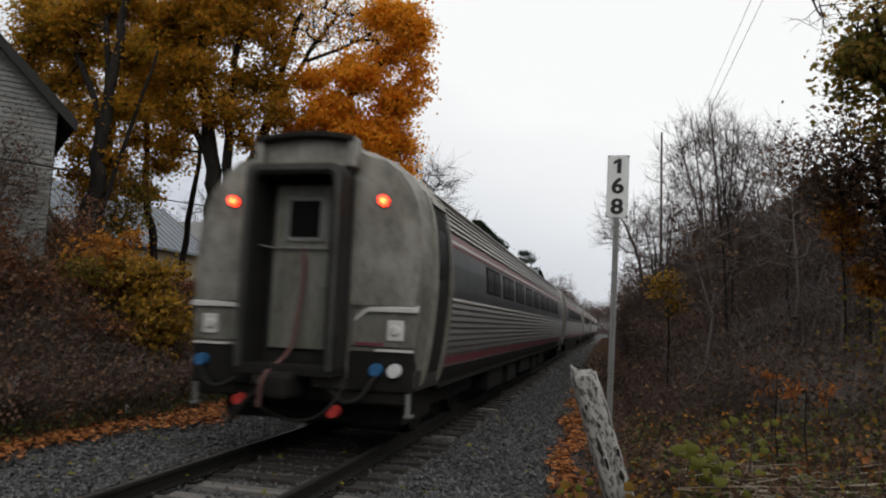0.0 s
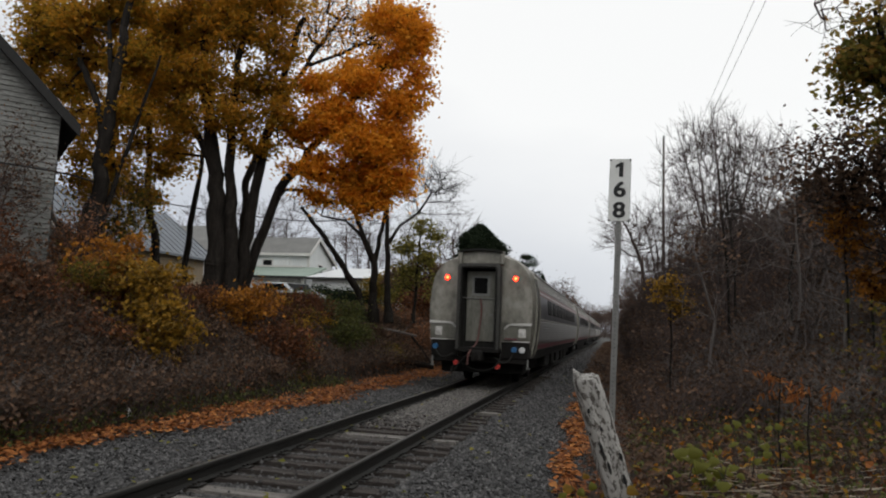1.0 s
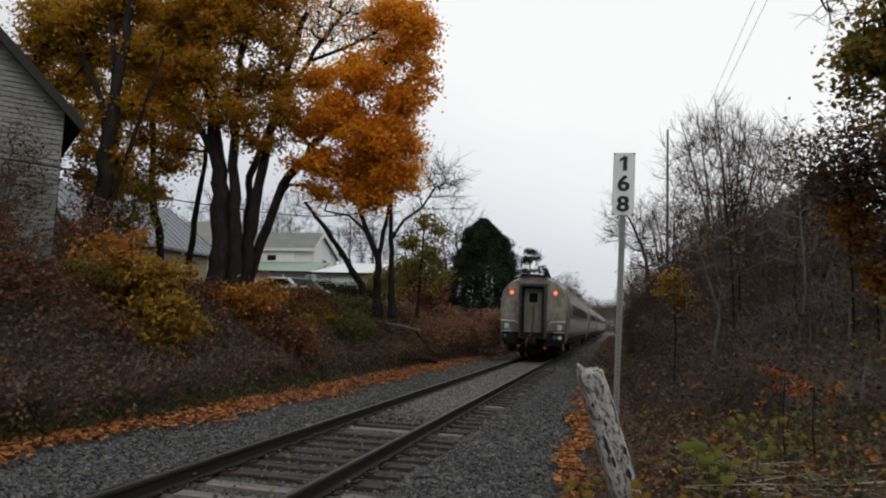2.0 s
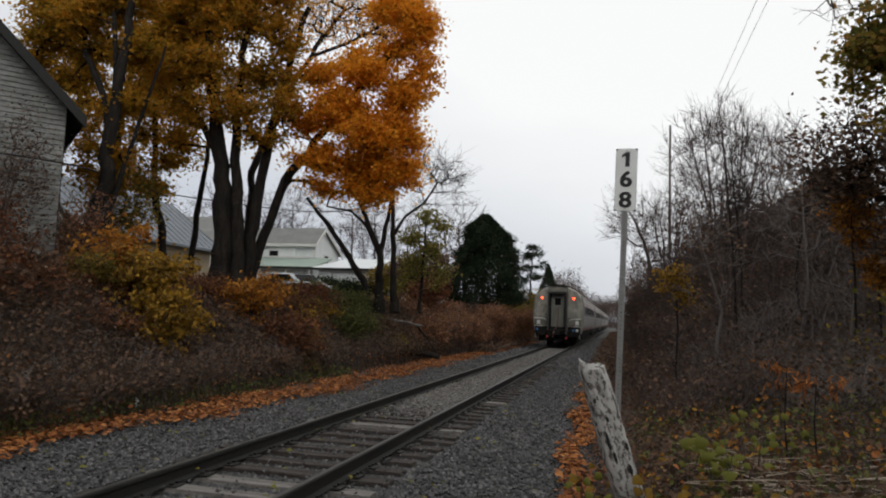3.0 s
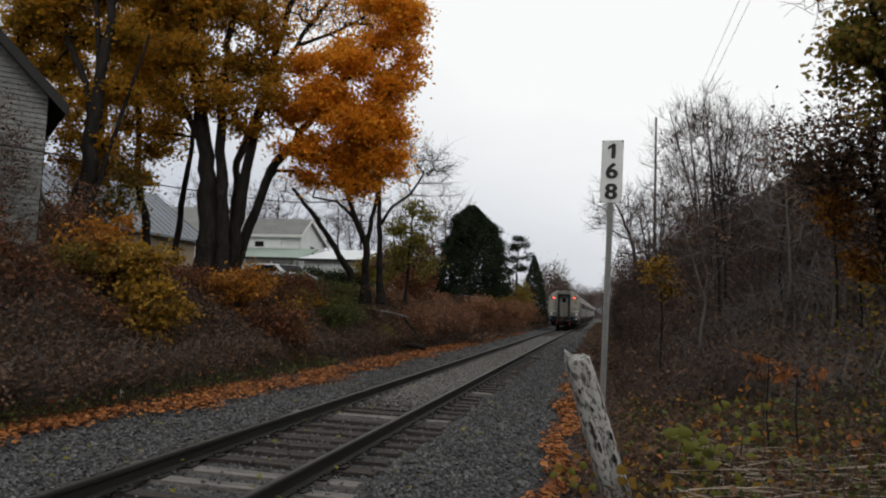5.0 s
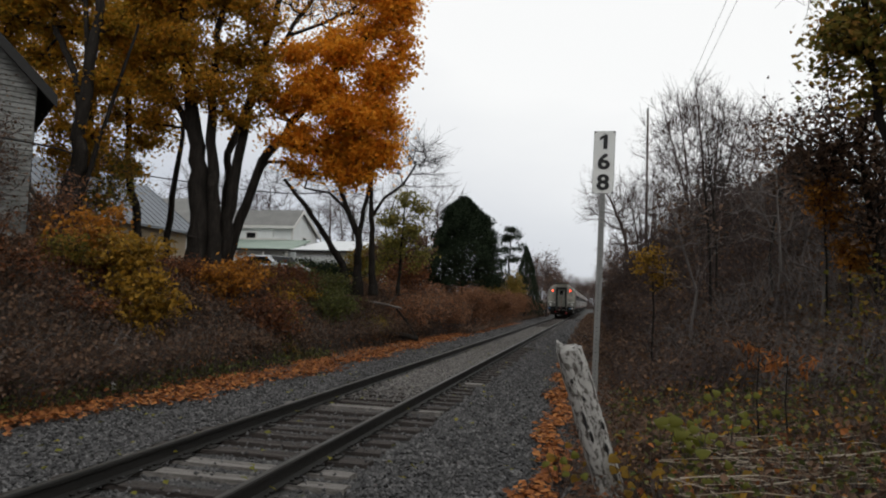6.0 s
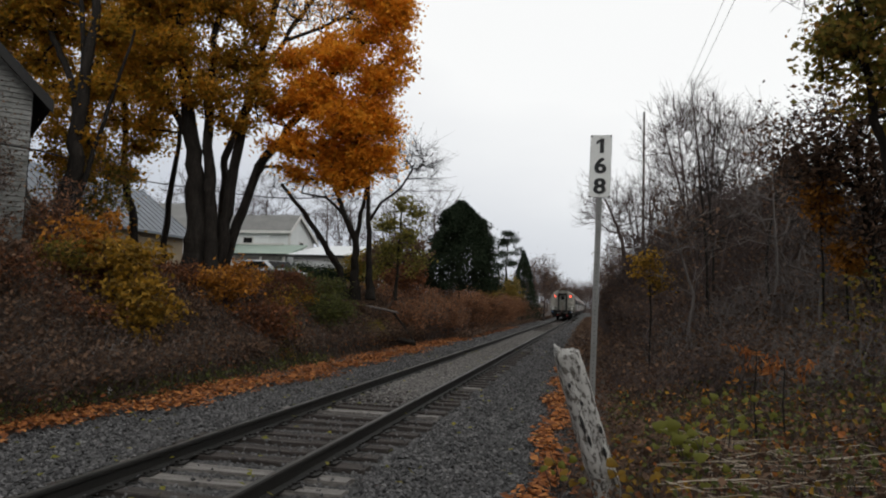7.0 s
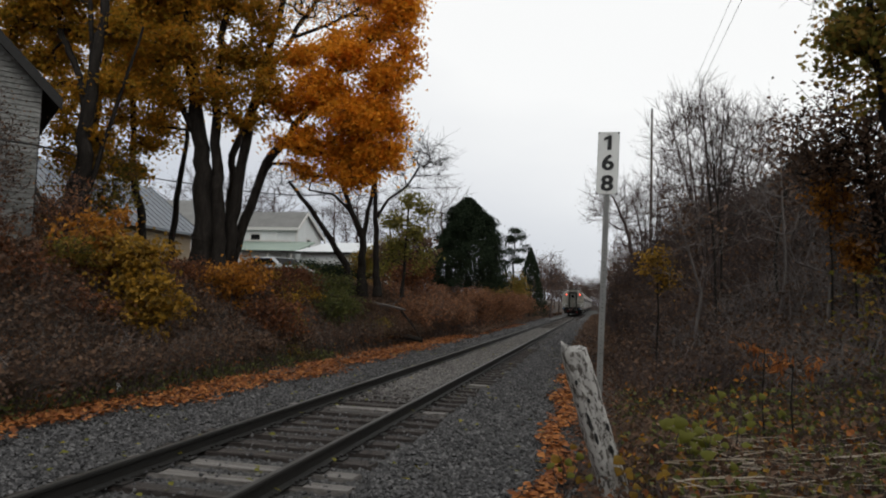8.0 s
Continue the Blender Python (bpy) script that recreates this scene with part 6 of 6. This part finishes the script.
def outbuilding():
    """Long low white outbuilding under a bright hipped metal roof."""
    g = empty("garage", -14.6, 48.0, 2.4, "low white outbuilding with a bright hipped metal roof", "garage")
    part("wall", boxed(-3.1, 3.0, 0.0, 5.0, -0.5, 2.45), WHITEWALL, g)
    bm = bmesh.new()
    low = [(-3.45, -0.35, 2.5), (3.35, -0.35, 2.5), (3.35, 5.35, 2.5), (-3.45, 5.35, 2.5)]
    a = [bm.verts.new(q) for q in low]
    b = [bm.verts.new((q[0], q[1], q[2] + 0.09)) for q in low]
    r0, r1 = bm.verts.new((-1.9, 2.5, 3.48)), bm.verts.new((3.35, 2.5, 3.48))
    bm.faces.new(a[::-1])
    for i in range(4):
        j = (i + 1) % 4
        bm.faces.new((a[i], a[j], b[j], b[i]))
    bm.faces.new((b[0], b[1], r1, r0)), bm.faces.new((b[1], b[2], r1)), bm.faces.new((b[2], b[3], r0, r1)), bm.faces.new((b[3], b[0], r0))
    part("roof", bm, PALEROOF, g, "bright metal roof with a hipped end")
    part("eave_board", boxed(-3.42, 3.32, -0.40, -0.352, 2.40, 2.57), TRIMDARK, g, "dark eave line")
    boards = bmesh.new()
    clapboards(boards, -3.1, 3.0, 0, 2.4, 0, -1, pitch=0.2)
    tagged(part("clapboard", boards, WHITEWALL, g, "lapped horizontal boards"), kind="stuff")
    window_on(g, -1.9, 0.8, 0.7, 0.9, "-y", -0.04)


outbuilding()
grey_house = pitched("house", "pale house with a grey roof behind the maples", "house", -34, -24.8, 44, 52, 2.4, 6.0, 8.6, WHITEWALL, SHINGLE, "x", 0.4)
window_on(grey_house, 3.0, 1.5, 0.8, 1.2, "-y", -4.0)
dark_house = pitched("house", "dark gabled house hidden behind bare brush", "house", 8.9, 14.4, 31, 40, 0.6, 5.1, 8.2, DARKWALL, SHINGLE, "y", 0.3, DARKWALL, TRIMDARK)
window_on(dark_house, -0.45, 4.3, 0.9, 1.2, "-y", -4.52, DARKWALL)


def parked_car(x, y, turn):
    z = float(GX(x, y))
    c = empty("parked_car", x, y, z, "silver hatchback parked on the bank behind the bushes", "car")
    c.rotation_euler = (0, 0, radians(turn))
    prof = [(-2.1, 0.35), (2.1, 0.35), (2.15, 0.75), (1.2, 0.95), (0.55, 1.40), (-1.1, 1.45), (-1.95, 1.0), (-2.15, 0.9)]
    bm = prism(prof, -0.85, 0.85)
    bmesh.ops.bevel(bm, geom=list(bm.edges), offset=0.08, segments=3, affect="EDGES")
    part("body", bm, CARPAINT, c, "silver painted body", True)
    part("windscreen", prism([(1.12, 1.0), (0.60, 1.37), (0.63, 1.38), (1.16, 1.0)], -0.7, 0.7), GLASS_DARK, c)
    for s in (-1, 1):
        part("side_window", prism([(-1.6, 1.0), (0.95, 1.0), (0.45, 1.33), (-1.05, 1.37)], s * 0.84, s * 0.865), GLASS_DARK, c)
        for wx in (-1.3, 1.35):
            bm = bmesh.new()
            rod(bm, (wx, s * 0.68, 0.31), (wx, s * 0.88, 0.31), 0.31, 0.31, 20)
            w = part("wheel", bm, TYRE, c)
            bm = bmesh.new()
            rod(bm, (wx, s * 0.87, 0.31), (wx, s * 0.89, 0.31), 0.19, 0.19, 16)
            part("rim", bm, GALV, w)
        part("headlight", boxed(2.0, 2.14, s * 0.62 - 0.17, s * 0.62 + 0.17, 0.66, 0.80, 0.03), LENS_GREY, c)


parked_car(-13.7, 36, -25)

# ---- poles, wires, signal ----
bm = bmesh.new()
rod(bm, (0, 0, -0.3), (0, 0, 10.9), 0.075, 0.045, 12)
pole = empty("utility_pole", 5.9, 34, 0.1, "slim dark wooden utility pole behind the bare trees", "pole")
part("shaft", bm, POLEWOOD, pole)
part("insulator", boxed(-0.05, 0.05, -0.05, 0.05, 10.85, 11.0, 0.02), GALV, pole)
WIRE_L = [(-10.9, 12.95, 5.2), (-9.7, 13.4, 5.09), (-9.6, 14.6, 5.17), (-10.75, 17.5, 5.45), (-11.9, 24.5, 5.97), (-7.5, 26.6, 5.86), (-5.15, 26.1, 6.2)]
for pts, lab in (([(6.65, -30, 9.7), (6.65, 0, 9.3), (6.68, 24, 9.5), (6.7, 80, 9.9)], "thin black overhead wire along the railway"),
                 ([(6.93, -30, 9.7), (6.93, 0, 9.3), (6.93, 24, 9.5), (6.95, 80, 9.9)], "thin black overhead wire along the railway"),
                 (WIRE_L, "sagging black service cable in front of the houses")):
    tagged(link_mesh("cable", cable(pts, 0.006 if pts[0][0] > 0 else 0.022), WIRE), lab, "cable")
far_pole = empty("utility_pole", 6.87, 80.05, 0.2, "wooden utility pole with a cross-arm far down the track", "pole")
bm = bmesh.new()
rod(bm, (0, 0, -0.3), (0, 0, 10.2), 0.14, 0.1, 12)
part("shaft", bm, POLEWOOD, far_pole)
part("cross_arm", boxed(-0.5, 0.5, -0.05, 0.05, 9.55, 9.68, 0.01), POLEWOOD, far_pole)
signal = empty("signal_post", 3.9, 135, 0, "distant signal post with a small red lens", "signal")
bm = bmesh.new()
rod(bm, (0, 0, -0.2), (0, 0, 2.6), 0.07, 0.06, 10)
part("mast", bm, GALV, signal)
part("lamp_box", boxed(-0.2, 0.2, -0.1, 0.1, 1.7, 2.5, 0.03), RUBBER, signal)
bm = bmesh.new()
rod(bm, (0, -0.16, 2.15), (0, -0.1, 2.15), 0.07, 0.07, 14)
part("lamp_lens", bm, REDCAP, signal, "unlit red lens")


# ---- foreground plants and debris ----
def stalks():
    rng = np.random.default_rng(400)
    n = 560
    x, y = rng.uniform(4.2, 8.5, n), rng.uniform(5.6, 9.5, n)
    z = GX(x, y) + rng.uniform(0.08, 0.42, n)
    a = rng.normal(-0.05, 0.3, n)
    ln = rng.uniform(0.4, 1.5, n)
    d = np.stack([np.cos(a), np.sin(a), rng.normal(-0.08, 0.16, n)], 1)
    p0 = np.stack([x, y, z], 1)
    p1 = p0 + d * ln[:, None] * 0.5 + [0, 0, 0.04]
    p2 = p1 + (d + rng.normal(0, 0.12, (n, 3)) - [0, 0, 0.12]) * ln[:, None] * 0.5
    r = rng.uniform(0.002, 0.0055, n)
    v1, f1 = tubes(p0, p1, r, r * 0.9, 4)
    v2, f2 = tubes(p1, p2, r * 0.9, r * 0.5, 4)
    tagged(raw("dead_stalks", np.concatenate([v1, v2]), np.concatenate([f1, f2 + len(v1)]), STALK), "pale dead stalks fallen across the weeds", "dead stalks", kind="stuff")


stalks()


def broad_weed(seed, x, y, h, n, size, mat, label):
    rng = np.random.default_rng(seed)
    z = float(GX(x, y)) - 0.03
    t = empty("broadleaf_weed", x, y, z, label, "weed", "broad-leaved weeds")
    k = 5
    a = rng.uniform(0, 6.28, k)
    top = np.stack([np.cos(a) * 0.16, np.sin(a) * 0.16, h * rng.uniform(0.7, 1.0, k)], 1)
    v, f = tubes(np.zeros((k, 3)), top, np.full(k, 0.006), np.full(k, 0.003), 4)
    raw("stem", v, f, TWIG, t)
    for i in range(n):
        q = rng.integers(0, k)
        p = top[q] * rng.uniform(0.5, 1.05) + rng.normal(0, 0.10, 3)
        s = size * rng.uniform(0.6, 1.2)
        bm = bmesh.new()
        rim = []
        for j in range(9):
            an = j / 9 * 2 * math.pi
            rr = s * (0.5 + 0.09 * math.cos(3 * an) + rng.uniform(-0.05, 0.05))
            rim.append(bm.verts.new((rr * math.cos(an), rr * math.sin(an) * 0.9, -0.25 * rr * abs(math.sin(an)) - 0.12 * rr)))
        mid = bm.verts.new((0, 0, 0.02))
        for j in range(9):
            bm.faces.new((mid, rim[j], rim[(j + 1) % 9]))
        ob = part("leaf", bm, mat, t, "", True)
        ob.matrix_local = Matrix.LocRotScale(Vector(p), Euler((rng.normal(0.7, 0.35), rng.normal(0, 0.3), rng.uniform(-0.9, 0.9))), None)


LIME = "weed with broad yellow-green leaves on the verge"
for i, (x, y, h, n, s) in enumerate([(4.55, 7.3, 0.85, 12, 0.17), (4.75, 7.4, 0.8, 8, 0.17), (4.95, 7.9, 0.95, 7, 0.15), (5.15, 8.4, 1.0, 6, 0.14), (4.3, 7.8, 0.75, 6, 0.12), (6.6, 8.0, 0.9, 7, 0.26), (5.5, 8.8, 0.8, 6, 0.12)]):
    broad_weed(500 + i, x, y, h, int(n * 1.5), s * 0.72, LEAF_LIME, LIME)
for i, (x, y) in enumerate([(4.15, 6.5), (4.6, 6.4), (5.2, 6.6), (5.8, 6.8), (3.95, 7.0), (3.3, 6.9), (3.35, 7.4)]):
    broad_weed(520 + i, x, y, 0.42, 6, 0.10, LEAF_LIME if i % 2 else LEAF_YELLOW, "low weed with yellowing leaves at the ballast edge")


def sumac(seed, x, y, h):
    rng = np.random.default_rng(seed)
    z = float(GX(x, y)) - 0.05
    t = empty("sumac_sapling", x, y, z, "thin sapling with drooping orange leaves", "sapling")
    bm = bmesh.new()
    rod(bm, (0, 0, 0), (-0.05, 0, h * 0.6), 0.012, 0.009, 6)
    rod(bm, (-0.05, 0, h * 0.6), (-0.02, 0, h), 0.009, 0.005, 6)
    part("stem", bm, BARK, t)
    for i in range(7):
        a = rng.uniform(-0.5, 0.5) + (0 if i % 2 else math.pi)
        L = rng.uniform(0.15, 0.34)
        z0 = h * rng.uniform(0.82, 1.0)
        p0 = np.array([-0.02, 0, z0])
        p1 = p0 + [L * math.cos(a), L * math.sin(a), 0.10]
        v, f = tubes(p0[None], p1[None], np.array([0.005]), np.array([0.003]), 4)
        b = raw("branch", v, f, BARK, t)
        c = p0 + (p1 - p0) * rng.uniform(0.3, 1.1, 8)[:, None] + rng.normal(0, 0.03, (8, 3)) - [0, 0, 0.05]
        lv, lf = leaves(rng, c, 0.12, 0.9, 0.26)
        tagged(raw("leaflet", lv, lf, LITTER, b), kind="stuff")


sumac(530, 5.42, 8.5, 1.42)
sumac(531, 5.74, 8.6, 1.30)


def fallen_log(a, b, r, mat, label, stubs):
    """A tapered, slightly bent log from a to b with a few broken stubs."""
    a, b = Vector(a), Vector(b)
    rng = random.Random(int(r * 1000))
    bm = bmesh.new()
    m = (b - a).to_track_quat("Z", "Y").to_matrix().to_4x4()
    L, rows = (b - a).length, []
    for i in range(10):
        f = i / 9
        w = r * (1 - 0.45 * f)
        rows.append([bm.verts.new(m @ Vector(((w * rng.uniform(0.9, 1.1)) * math.cos(k * math.pi / 4) + 0.06 * math.sin(f * 5), w * math.sin(k * math.pi / 4) + 0.05 * math.sin(f * 3), L * f))) for k in range(8)])
    for p, q in zip(rows, rows[1:]):
        for k in range(8):
            bm.faces.new((p[k], p[(k + 1) % 8], q[(k + 1) % 8], q[k]))
    bm.faces.new(rows[0]), bm.faces.new(rows[-1])
    for k in range(stubs):
        f = rng.uniform(0.3, 0.95)
        p = m @ Vector((0, 0, L * f))
        rod(bm, p, p + Vector((rng.uniform(-0.5, 0.5), rng.uniform(-0.3, 0.3), rng.uniform(0.1, 0.5))), r * 0.35, r * 0.12, 6)
    ob = part("fallen_log", bm, mat, None)
    ob.location = a
    tagged(ob, label, "log")


fallen_log((-6.2, 28, 1.62), (-4.15, 28.2, 1.32), 0.065, PALE_TWIG, "pale grey fallen limb lying across the bank", 2)
fallen_log((-4.35, 28.1, 1.32), (-3.5, 28.5, 0.02), 0.05, BARK, "dark fallen limb reaching down to the ballast", 4)
fallen_log((-5.0, 27.4, 0.35), (-3.5, 28.4, 0.10), 0.17, BARK, "dark rotten log at the foot of the bank", 3)
bm = bmesh.new()
bmesh.ops.create_icosphere(bm, subdivisions=2, radius=0.09, matrix=Matrix.Diagonal((0.8, 0.8, 1.1, 1)))
for v in bm.verts:
    v.co += v.co * 0.25 * noise.noise(v.co * 9)
rock = part("rock", bm, LENS_GREY, None)
tagged(rock, "pale rock among the fallen leaves", "rock")
rock.location = (-4.55, 10.9, float(GX(-4.55, 10.9)) + 0.05)
lay_ties()
motions()
